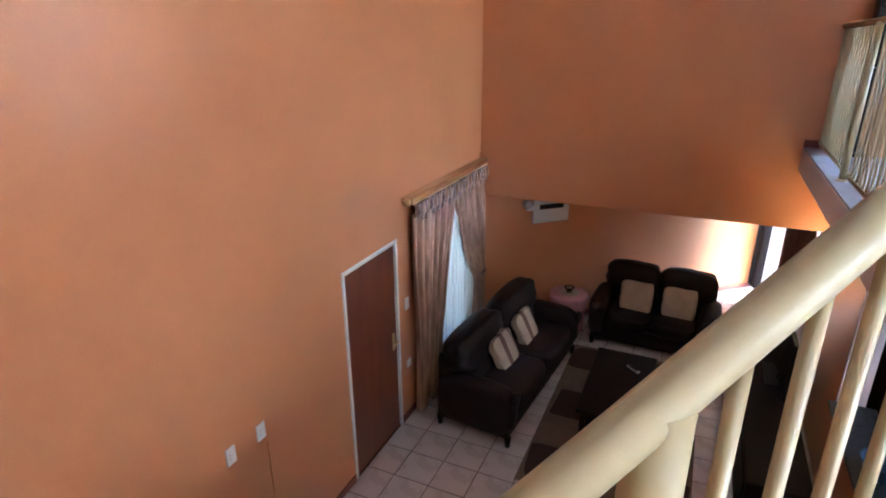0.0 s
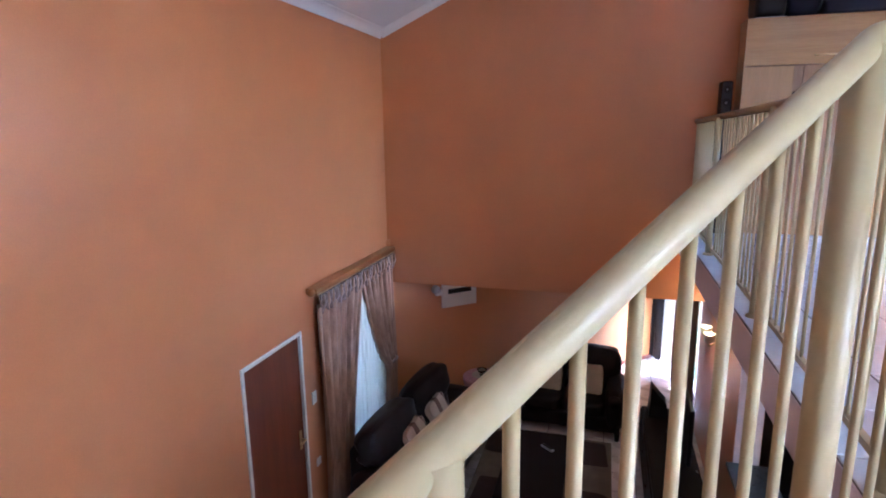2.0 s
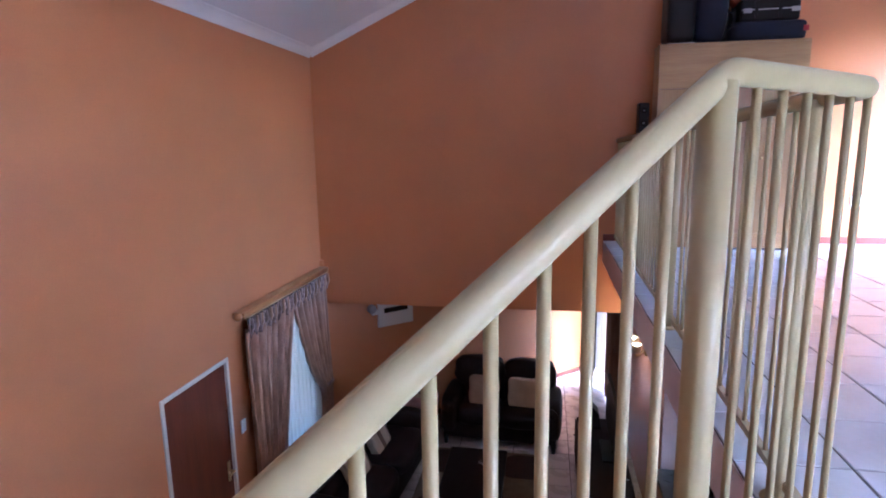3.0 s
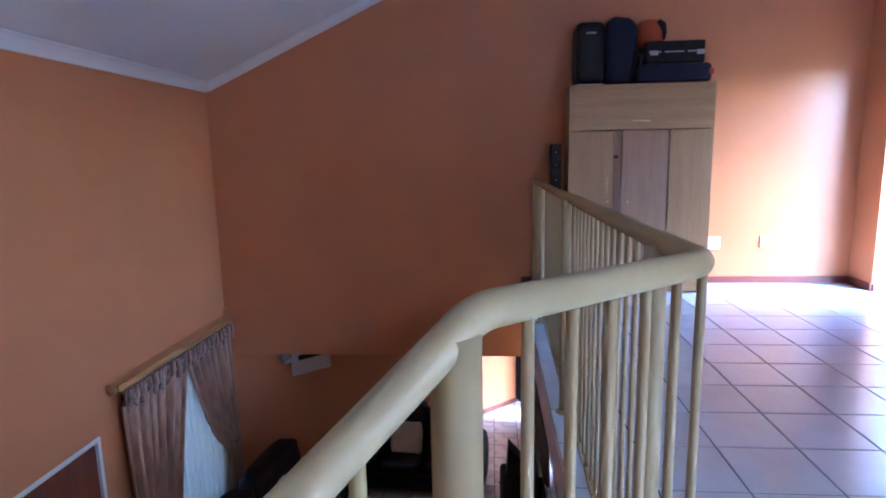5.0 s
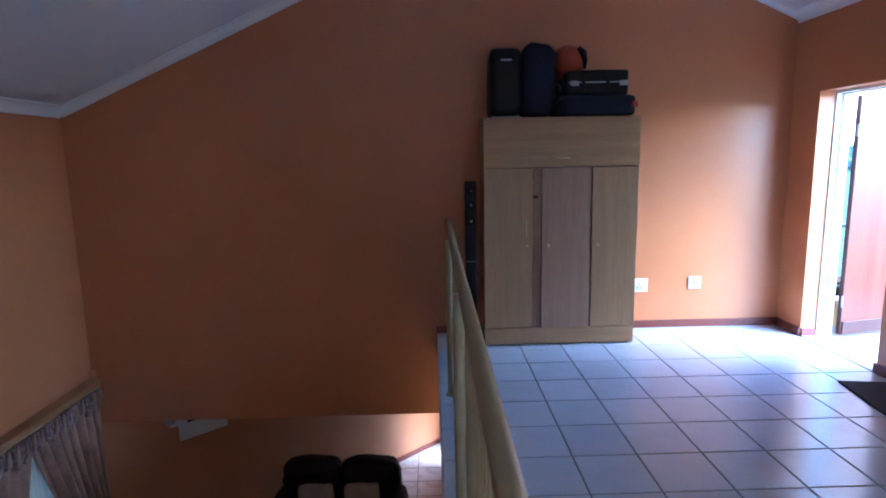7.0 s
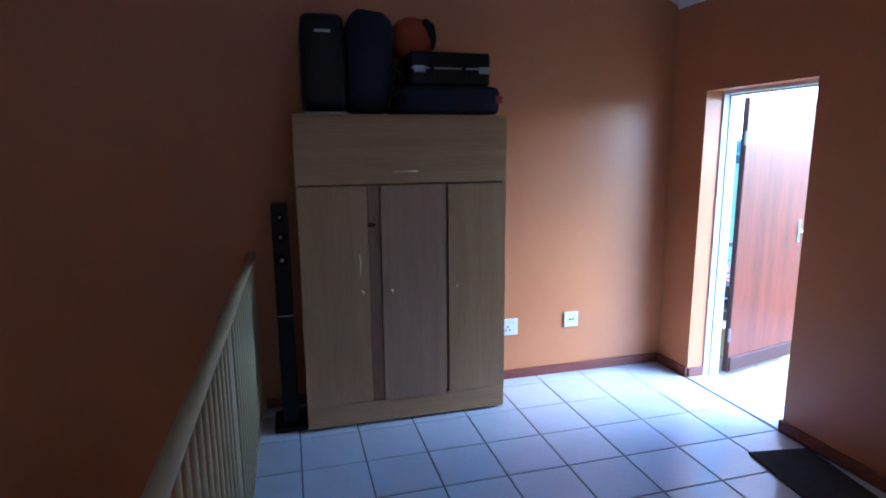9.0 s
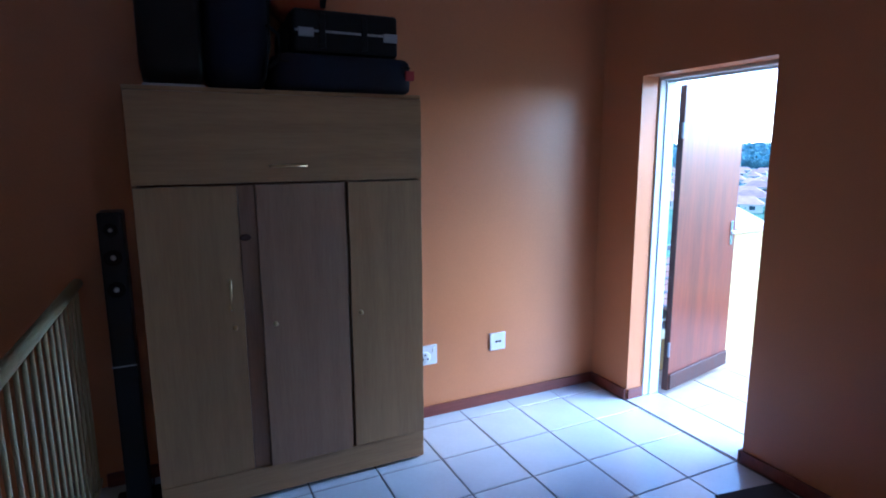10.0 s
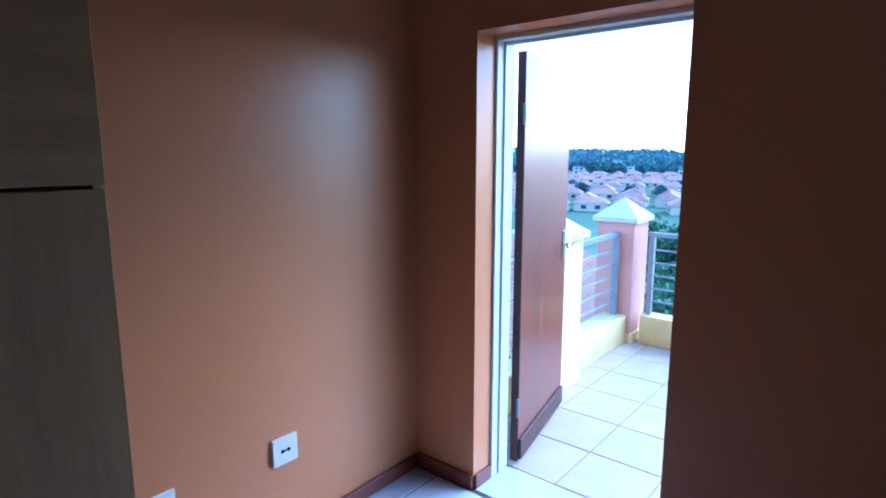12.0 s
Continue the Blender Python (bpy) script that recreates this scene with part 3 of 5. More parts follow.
part("side_panel", bm_box(WX0, WY0 + 0.02, WZ0, WX0 + 0.018, WY1, WZ1 - 0.018, 0.0015), OAK, wr)
part("side_panel", bm_box(WX1 - 0.018, WY0 + 0.02, WZ0, WX1, WY1, WZ1 - 0.018, 0.0015), OAK, wr)
part("top_panel", bm_box(WX0 - 0.004, WY0 + 0.005, WZ1 - 0.018, WX1 + 0.004, WY1, WZ1, 0.002), OAK_X, wr)
part("back_panel", bm_box(WX0 + 0.018, WY1 - 0.012, WZ0, WX1 - 0.018, WY1 - 0.002, WZ1 - 0.02), OAK_DARK, wr)
part("inner_face", bm_box(WX0 + 0.018, WY0 + 0.030, ZP, WX1 - 0.018, WY0 + 0.044, ZF - 0.004), OAK_DARK, wr)
part("plinth", bm_box(WX0, WY0 + 0.004, WZ0 + 0.006, WX1, WY0 + 0.022, ZP - 0.004, 0.002), OAK_X, wr)
flap = part("flap", bm_box(WX0 - 0.002, WY0 - 0.004, ZF + 0.003, WX1 + 0.002, WY0 + 0.016, WZ1 - 0.020, 0.002), OAK_X, wr, "wide drop flap with sideways grain")
part("handle", bm_tube([(2.52, WY0 - 0.004, ZF + 0.075), (2.525, WY0 - 0.022, ZF + 0.075), (2.60, WY0 - 0.026, ZF + 0.077), (2.675, WY0 - 0.022, ZF + 0.075), (2.68, WY0 - 0.004, ZF + 0.075)], 0.007, 8), BRASS, flap, "slim brass pull", True)
W = WX1 - WX0
for nm, f0, f1, dy, mat in (("door", 0.0, 0.315, 0.0, OAK), ("door", 0.375, 0.690, -0.012, OAK_MID), ("door", 0.705, 1.0, -0.004, OAK)):
    x0, x1 = WX0 + f0 * W, WX0 + f1 * W
    m = Matrix.Translation((0, dy, 0))
    d = part(nm, moved(bm_box(x0, WY0, ZP, x1, WY0 + 0.017, ZF - 0.006, 0.002), m), mat, wr)
    kx = {0.0: x1 - 0.045, 0.375: x0 + 0.055, 0.705: x0 + 0.045}[f0]
    part("lock_knob", moved(bm_lathe([(0.011, 0), (0.012, 0.006), (0.007, 0.010), (0.010, 0.018), (0.004, 0.022)], 12),
         Matrix.Translation((kx, WY0 + dy, 3.555)) @ Matrix.Rotation(radians(90), 4, "X")), BRASS, d, "small brass key knob", True)
    if f0 == 0.0:
        part("handle", bm_tube([(x1 - 0.055, WY0, 3.64), (x1 - 0.055, WY0 - 0.022, 3.65), (x1 - 0.055, WY0 - 0.026, 3.71), (x1 - 0.055, WY0 - 0.022, 3.77), (x1 - 0.055, WY0, 3.78)], 0.006, 8), BRASS, d, "brass bow handle", True)
st = part("stile", bm_box(WX0 + 0.317 * W, WY0 + 0.008, ZP, WX0 + 0.373 * W, WY0 + 0.024, ZF - 0.006, 0.0015), OAK_MID, wr, "recessed middle stile")
part("badge", moved(bm_lathe([(0.025, 0), (0.025, 0.004), (0.018, 0.008)], 16), Matrix.Translation((WX0 + 0.334 * W, WY0 + 0.006, 3.965)) @ Matrix.Rotation(radians(90), 4, "X") @ Matrix.Diagonal((1, 0.6, 1, 1))), DOOR_DARK, st, "small dark oval badge")
for x in (WX0 + 0.04, WX1 - 0.07):
    for yy in (WY0 + 0.05, WY1 - 0.06):
        part("foot", bm_box(x, yy, UF, x + 0.03, yy + 0.03, WZ0 + 0.008), BLACK, wr)

T = WZ1
sc = thing("suitcase", "upright black suitcase with silver bar, on the wardrobe", "suitcase", (2.09, 6.4, T))
part("shell", moved(bm_pillow(0.255, 0.36, 0.55, 6, 9.0), Matrix.Translation((2.095, 6.41, T + 0.287))), BLACK, sc, smooth=True)
part("badge", bm_box(2.05, 6.222, T + 0.45, 2.14, 6.232, T + 0.464, 0.002), GREY_TRIM, sc, "silver name bar")
part("edge_trim", bm_box(1.975, 6.228, T + 0.004, 2.215, 6.24, T + 0.014, 0.002), GREY_TRIM, sc)
for x in (2.0, 2.17):
    part("foot", bm_box(x - 0.02, 6.28, T, x + 0.02, 6.5, T + 0.02, 0.003), BLACK, sc)
bg = thing("travel_bag", "upright rounded navy nylon travel bag on the wardrobe", "bag", (2.36, 6.4, T))
part("body", moved(bm_pillow(0.29, 0.36, 0.60, 7, 4.0, wrinkle=0.05), Matrix.Translation((2.365, 6.40, T + 0.298)) @ Matrix.Rotation(radians(3), 4, "Y")), NAVY_CLOTH, bg, smooth=True)
part("zip", bm_tube([(2.46, 6.225, T + 0.04), (2.49, 6.222, T + 0.2), (2.49, 6.222, T + 0.42)], 0.006, 6), BLACK, bg, "black zip")
part("handle", bm_tube([(2.485, 6.24, T + 0.1), (2.53, 6.22, T + 0.14), (2.53, 6.22, T + 0.24), (2.485, 6.24, T + 0.28)], 0.01, 6), BLACK_CLOTH, bg, "", True)
fl = thing("suitcase", "flat navy soft suitcase with red trim on wardrobe", "suitcase", (2.8, 6.4, T))
part("body", moved(bm_pillow(0.66, 0.40, 0.175, 8, 9.0), Matrix.Translation((2.835, 6.405, T + 0.088))), NAVY_CLOTH, fl, smooth=True)
part("piping", bm_tube([(2.52, 6.214, T + 0.13), (3.15, 6.214, T + 0.13)], 0.005, 6), BLACK_CLOTH, fl)
part("corner_trim", moved(bm_box(3.125, 6.2, T + 0.07, 3.168, 6.23, T + 0.115, 0.004), Matrix.Identity(4)), RED_CLOTH, fl, "red corner trim")
bc = thing("briefcase", "black briefcase with silver latches on a navy suitcase", "case", (2.85, 6.4, T + 0.175))
part("body", moved(bm_box(2.60, 6.24, T + 0.176, 3.10, 6.56, T + 0.370, 0.018, 3), Matrix.Identity(4)), BLACK, bc, smooth=False)
part("seam", bm_box(2.605, 6.236, T + 0.268, 3.095, 6.242, T + 0.278), GREY_TRIM, bc)
for x in (2.655, 3.06):
    part("latch", bm_box(x - 0.035, 6.231, T + 0.245, x + 0.035, 6.241, T + 0.285, 0.003), GREY_TRIM, bc, "silver latch")
for x in (2.73, 2.93):
    part("hinge", bm_box(x - 0.015, 6.232, T + 0.2, x + 0.015, 6.241, T + 0.35, 0.003), BLACK, bc)
bl = thing("sports_ball_bag", "orange round bag with black strap behind suitcases", "bag", (2.6, 6.45, T))
part("body", moved(bm_pillow(0.27, 0.25, 0.26, 7, 2.4, wrinkle=0.06), Matrix.Translation((2.585, 6.45, T + 0.465))), ORANGE_CLOTH, bl, smooth=True)
part("strap", bm_tube([(2.63, 6.33, T + 0.56), (2.67, 6.32, T + 0.52), (2.69, 6.34, T + 0.46), (2.69, 6.35, T + 0.40)], [0.02, 0.03, 0.022, 0.012], 8), BLACK_CLOTH, bl, "black strap", True)
part("lower_bag", moved(bm_pillow(0.12, 0.2, 0.33, 5, 4.0), Matrix.Translation((2.545, 6.47, T + 0.165 + 0.0))), BLACK_CLOTH, bl)

bl.location.x += 0.075
for o in (sc, bg, fl, bc, bl):
    o.location.x += 0.062
    o.location.y += 0.012
ts = thing("tower_speaker", "tall slim black tower loudspeaker beside the wardrobe", "speaker", (1.82, 6.37, UF))
part("cabinet", bm_box(1.775, 6.30, UF + 0.035, 1.872, 6.45, 4.095, 0.012, 3), BLACK, ts)
part("base", bm_box(1.72, 6.24, UF, 1.925, 6.50, UF + 0.035, 0.01), BLACK, ts, "flat black foot plate")
for z, r in ((4.02, 0.028), (3.90, 0.036), (3.76, 0.036)):
    cn = part("driver", moved(bm_lathe([(r, 0), (r, 0.006), (r * 0.8, 0.008), (r * 0.3, 0.002)], 18), Matrix.Translation((1.823, 6.302, z)) @ Matrix.Rotation(radians(90), 4, "X")), EBONY, ts, "round speaker cone", True)
    part("dust_cap", moved(bm_lathe([(r * 0.32, 0), (r * 0.25, 0.006), (r * 0.05, 0.009)], 12), Matrix.Translation((1.823, 6.298, z)) @ Matrix.Rotation(radians(90), 4, "X")), GREY_TRIM, cn, "silver dust cap", True)
part("joint_band", bm_box(1.774, 6.298, 3.41, 1.873, 6.301, 3.416), GREY_TRIM, ts)
ts.location.x += 0.042


def plate(name, label, x, z, w, hgt, kind):
    """A wall plate on the end wall of the upper room."""
    o = thing(name, label, "socket", (x, YB, z))
    p = part("cover", bm_box(x - w / 2, YB - 0.014, z - hgt / 2, x + w / 2, YB, z + hgt / 2, 0.003), WHITE_PLASTIC, o)
    if kind == "power":
        part("insert", moved(bm_lathe([(0.038, 0), (0.038, 0.004), (0.034, 0.006)], 20), Matrix.Translation((x - 0.02, YB - 0.013, z - 0.012)) @ Matrix.Rotation(radians(90), 4, "X")), WHITE_PLASTIC, p, smooth=True)
        for a in (90, 210, 330):
            part("pin_hole", moved(bm_lathe([(0.006, 0), (0.006, 0.002)], 10), Matrix.Translation((x - 0.02 + 0.018 * math.cos(radians(a)), YB - 0.0195, z - 0.012 + 0.018 * math.sin(radians(a)))) @ Matrix.Rotation(radians(90), 4, "X")), BLACK, p)
        part("switch", bm_box(x + 0.028, YB - 0.020, z + 0.018, x + 0.046, YB - 0.012, z + 0.045, 0.002), WHITE_PLASTIC, p)
    else:
        for dx in (-0.014, 0.014):
            part("pin_hole", moved(bm_lathe([(0.008, 0), (0.008, 0.003)], 10), Matrix.Translation((x + dx, YB - 0.0135, z)) @ Matrix.Rotation(radians(90), 4, "X")), BLACK, p)
        part("slot", bm_box(x - 0.014, YB - 0.0165, z - 0.003, x + 0.014, YB - 0.0137, z + 0.003), BLACK, p)
    return o


plate("power_socket", "white square power socket with a switch above skirting", 3.468, 3.09, 0.125, 0.125, "power")
plate("aerial_socket", "white square aerial socket above the skirting", 3.972, 3.105, 0.115, 0.115, "aerial")

tm = thing("door_mat", "charcoal ribbed doormat on the white floor tiles", "mat", (4.4, 4.7, UF))
part("mat_body", moved(bm_box(0, -1.0, 0.0, 0.37, 0, 0.014, 0.005), Matrix.Translation((4.375, 5.252, UF)) @ Matrix.Rotation(radians(-9), 4, "Z")), MAT_GREY, tm)

# ---- lounge: sofas, tables, rug ----


def sofa(name, label, length, seats, m, pillows):
    """A leather sofa, built with its back along +y and its front at -y, and turned into place by m."""
    o = thing(name, label, "sofa", m.translation)
    D, H = 0.86, 0.93
    arm = 0.20
    inner = length - 2 * arm

    def put(nm, bm, mat=LEATHER, lab="", parent=None, smooth=True):
        return part(nm, moved(bm, m), mat, parent or o, lab, smooth)
    put("base_frame", bm_box(-length / 2 + 0.03, -D / 2 + 0.05, 0.09, length / 2 - 0.03, D / 2 - 0.04, 0.30, 0.03, 3))
    for s in (-1, 1):
        put("armrest", moved(bm_pillow(arm + 0.06, D * 0.95, 0.52, 8, 3.6, wrinkle=0.03), Matrix.Translation((s * (length / 2 - arm / 2), -0.02, 0.36))), lab="rounded padded armrest")
        put("arm_front", moved(bm_tube([(0, 0, 0), (0, -0.03, 0)], 0.075, 16), Matrix.Translation((s * (length / 2 - arm / 2), -D / 2 + 0.02, 0.52))))
    put("back_frame", bm_box(-length / 2 + 0.06, D / 2 - 0.20, 0.20, length / 2 - 0.06, D / 2 - 0.02, 0.80, 0.06, 4))
    w = inner / seats
    for i in range(seats):
        x = -inner / 2 + w * (i + 0.5)
        put("seat_cushion", moved(bm_pillow(w * 1.0, 0.62, 0.22, 8, 4.2, wrinkle=0.05), Matrix.Translation((x, -0.12, 0.37))))
    wb = (length - 0.14) / seats
    for i in range(seats):
        x = -(length - 0.14) / 2 + wb * (i + 0.5)
        put("back_cushion", moved(bm_pillow(wb * 1.02, 0.33, 0.40, 9, 3.4, wrinkle=0.07), Matrix.Translation((x, D / 2 - 0.19, H - 0.18)) @ Matrix.Rotation(radians(-10), 4, "X")), lab="plump leather back cushion")
        put("lumbar_cushion", moved(bm_pillow(inner / seats * 0.98, 0.20, 0.36, 7, 4.0, wrinkle=0.03), Matrix.Translation((-inner / 2 + w * (i + 0.5), D / 2 - 0.27, 0.55)) @ Matrix.Rotation(radians(-12), 4, "X")))
    for sx in (-1, 1):
        for sy in (-1, 1):
            put("leg", bm_tube([(sx * (length / 2 - 0.06), sy * (D / 2 - 0.06), 0.0), (sx * (length / 2 - 0.06), sy * (D / 2 - 0.06), 0.11)], [0.024, 0.034], 10), EBONY, "dark turned wooden foot")
    return o


def cushion(label, m, stripes):
    o = thing("scatter_cushion", label, "cushion", m.translation, group="scatter cushions on the sofas")
    part("cover", moved(bm_pillow(0.38, 0.11, 0.37, 10, 6.0, wrinkle=0.09), m), BEIGE_CLOTH, o, smooth=True)
    if stripes:
        for x0, x1 in ((-0.075, 0.035), (0.12, 0.17)):
            bm = bm_pillow(0.384, 0.116, 0.374, 14, 6.0, wrinkle=0.09)
            bmesh.ops.delete(bm, geom=[v for v in bm.verts if not x0 < v.co.x < x1], context="VERTS")
            part("stripe", moved(bm, m), BROWN_CLOTH, o, "brown woven stripe", True)
    else:
        for k in range(2):
            part("embroidery", moved(bm_tube([(0.12 * math.cos(a) * (1 + 0.3 * k), -0.047 + 0.004 * k, 0.06 * math.sin(a) * (1 + 0.6 * k)) for a in [i * 2 * math.pi / 16 for i in range(17)]], 0.006, 6, cap=False), m), GOLD, o, "gold swirl embroidery")
    return o


GOLD = material("old_gold_thread", (0.42, 0.31, 0.16), 0.6, vary=0.1)
S1 = Matrix.Translation((-0.885, 5.64, 0)) @ Matrix.Rotation(radians(84.6), 4, "Z")
sofa("sofa", "long black leather sofa under the curtained window", 2.08, 2, S1, 0)
S2 = Matrix.Translation((0.43, 7.28, 0)) @ Matrix.Rotation(radians(-3), 4, "Z")
sofa("sofa", "two-seat black leather sofa before the diagonal wall", 1.46, 2, S2, 0)
for y, rz in ((5.34, 82), (5.92, 84)):
    cushion("beige cushion with brown stripes leaning on long sofa", Matrix.Translation((-0.88 + 0.09 * (y - 5.6), y, 0.60)) @ Matrix.Rotation(radians(rz), 4, "Z") @ Matrix.Rotation(radians(-24), 4, "X") @ Matrix.Rotation(radians(-6), 4, "Y"), True)
for x in (0.20, 0.70):
    cushion("pale beige embroidered cushion on the two-seat sofa", Matrix.Translation((x, 7.20 - 0.02 * x, 0.62)) @ Matrix.Rotation(radians(-3), 4, "Z") @ Matrix.Rotation(radians(-20), 4, "X"), False)

tb = thing("side_table", "small round table under a pink lace cloth", "table", (-0.60, 7.02, 0))
bm = bmesh.new()
rings = []
for r, z in ((0.02, 0.602), (0.225, 0.602), (0.242, 0.592), (0.245, 0.55), (0.215, 0.40), (0.195, 0.25), (0.19, 0.08)):
    ring = []
    for k in range(48):
        a = 2 * math.pi * k / 48
        w = 1 + (0.10 * math.sin(a * 9) * max(0, (0.58 - z) / 0.5) if z < 0.58 else 0)
        ring.append(bm.verts.new((-0.60 + r * w * math.cos(a), 7.02 + r * w * math.sin(a), z)))
    rings.append(ring)
bm.faces.new(rings[0])
for a, b in zip(rings, rings[1:]):
    for k in range(48):
        bm.faces.new((a[k], a[(k + 1) % 48], b[(k + 1) % 48], b[k]))
part("tablecloth", bm, PINK_CLOTH, tb, "pink lace cloth hanging in folds", True)
part("tabletop", bm_lathe([(0.21, 0.565), (0.215, 0.575), (0.215, 0.590), (0.20, 0.596)], 32, (-0.60, 7.02, 0)), EBONY, tb)
part("pedestal", bm_lathe([(0.16, 0.0), (0.16, 0.03), (0.04, 0.06), (0.03, 0.5), (0.08, 0.565)], 20, (-0.60, 7.02, 0)), EBONY, tb)
do = thing("doily", "white lace doily on the pink tablecloth", "doily", (-0.60, 7.02, 0.603))
part("cloth", bm_lathe([(0.13, 0.6035), (0.135, 0.606), (0.01, 0.607)], 12, (-0.60, 7.02, 0)), BEIGE_CLOTH, do)
gd = thing("glass_dish", "small clear glass dish on the round table", "dish", (-0.60, 7.02, 0.607))
part("bowl", bm_lathe([(0.03, 0.607), (0.035, 0.612), (0.012, 0.63), (0.05, 0.65), (0.065, 0.68), (0.061, 0.68), (0.045, 0.655), (0.008, 0.64)], 20, (-0.60, 7.02, 0)), PANE, gd, smooth=True)

ct = thing("coffee_table", "low black-stained wooden coffee table on the rug", "table", (0.28, 5.64, 0))
CX0, CX1, CY0, CY1 = -0.05, 0.57, 4.88, 6.13
part("tabletop", bm_box(CX0, CY0, 0.38, CX1, CY1, 0.42, 0.012, 3), EBONY, ct)
part("apron", bm_box(CX0 + 0.06, CY0 + 0.06, 0.30, CX1 - 0.06, CY1 - 0.06, 0.382, 0.006), EBONY, ct)
part("shelf", bm_box(CX0 + 0.07, CY0 + 0.07, 0.12, CX1 - 0.07, CY1 - 0.07, 0.14, 0.004), EBONY, ct)
for x in (CX0 + 0.07, CX1 - 0.07):
    for yy in (CY0 + 0.07, CY1 - 0.07):
        part("leg", bm_tube([(x, yy, 0.012), (x, yy, 0.14), (x, yy, 0.38)], [0.026, 0.034, 0.04], 4, square=True), EBONY, ct)
rc = thing("remote_control", "small dark remote control lying on coffee table", "remote", (0.38, 5.86, 0.42))
part("case", moved(bm_box(-0.022, -0.08, 0, 0.022, 0.08, 0.018, 0.006), Matrix.Translation((0.36, 5.80, 0.42)) @ Matrix.Rotation(radians(50), 4, "Z")), GREY_TRIM, rc)
part("keypad", moved(bm_box(-0.016, -0.06, 0.018, 0.016, 0.07, 0.021, 0.001), Matrix.Translation((0.36, 5.80, 0.42)) @ Matrix.Rotation(radians(50), 4, "Z")), BLACK, rc)

rg = thing("rug", "beige and dark brown patterned pile rug", "rug", (0.3, 5.6, 0))
RX0, RX1, RY0, RY1 = -0.42, 1.02, 4.25, 6.80
part("rug_body", bm_box(RX0, RY0, 0.0, RX1, RY1, 0.010, 0.004), RUG_BEIGE, rg)
for i in range(3):
    for j in range(5):
        if (i + j) % 2 == 0:
            x, yy, w, hh = RX0 + 0.03 + i * 0.46, RY0 + 0.05 + j * 0.49, 0.46, 0.49
            pts = [(x + w / 2 + w / 2 * math.copysign(abs(math.cos(a)) ** 0.35, math.cos(a)) + 0.03 * math.sin(a * 2 + j), yy + hh / 2 + hh / 2 * math.copysign(abs(math.sin(a)) ** 0.35, math.sin(a)))
                   for a in [k * 2 * math.pi / 24 for k in range(24)]]
            part("motif", bm_prism(pts, 0.009, 0.014), RUG_BROWN, rg, "dark brown pile block")

# media unit, television and speaker by the lower east wall
tv = thing("media_unit", "long low black glossy television cabinet", "cabinet", (1.3, 5.3, 0))
MX0, MX1, MY0, MY1 = 1.345, 1.80, 4.4, 6.88
part("carcass", bm_box(MX0, MY0, 0.05, MX1, MY1, 0.50, 0.01), EBONY, tv)
part("plinth", bm_box(MX0 + 0.04, MY0 + 0.04, 0, MX1 - 0.02, MY1 - 0.04, 0.05), BLACK, tv)
for i in range(4):
    a = MY0 + 0.02 + i * 0.613
    dr = part("door", bm_box(MX0 - 0.018, a, 0.07, MX0, a + 0.60, 0.48, 0.004), EBONY, tv)
    part("knob", moved(bm_lathe([(0.008, 0), (0.012, 0.012), (0.004, 0.018)], 10), Matrix.Translation((MX0 - 0.018, a + 0.55, 0.30)) @ Matrix.Rotation(radians(-90), 4, "Y")), CHROME, dr)
tl = thing("television", "black flat television standing on the media unit", "television", (1.68, 6.2, 0.5))
part("panel", bm_box(1.66, 5.55, 0.58, 1.70, 6.72, 1.14, 0.008), BLACK, tl)
part("screen", bm_box(1.657, 5.57, 0.60, 1.661, 6.70, 1.12), EBONY, tl, "dark glossy screen")
part("stand", bm_box(1.56, 5.9, 0.50, 1.78, 6.35, 0.515, 0.005), BLACK, tl)
part("neck", bm_box(1.665, 6.06, 0.515, 1.695, 6.20, 0.60, 0.004), BLACK, tl)
sp = thing("loudspeaker", "black wedge-shaped loudspeaker on the media unit", "speaker", (1.47, 6.72, 0.5))
bm = bmesh.new()
lo = [bm.verts.new(c) for c in ((1.40, 6.60, 0.5), (1.60, 6.60, 0.5), (1.60, 6.85, 0.5), (1.40, 6.85, 0.5))]
hi = [bm.verts.new(c) for c in ((1.42, 6.64, 0.84), (1.58, 6.64, 0.66), (1.58, 6.83, 0.66), (1.42, 6.83, 0.84))]
bm.faces.new(lo[::-1])
bm.faces.new(hi)
for k in range(4):
    bm.faces.new((lo[k], lo[(k + 1) % 4], hi[(k + 1) % 4], hi[k]))
part("cabinet", bm, BLACK, sp)
part("grille", bm_box(1.43, 6.594, 0.53, 1.57, 6.603, 0.64, 0.002), BLACK_CLOTH, sp)
cb2 = thing("cable", "loose white cable hanging behind the media unit", "cable", (1.78, 5.9, 0.5))
part("wire", bm_tube([(1.76, 5.60, 0.52), (1.83, 5.66, 0.42), (1.86, 5.75, 0.22), (1.90, 5.95, 0.05), (1.95, 6.2, 0.01)], 0.005, 6), WHITE_PLASTIC, cb2, smooth=True)

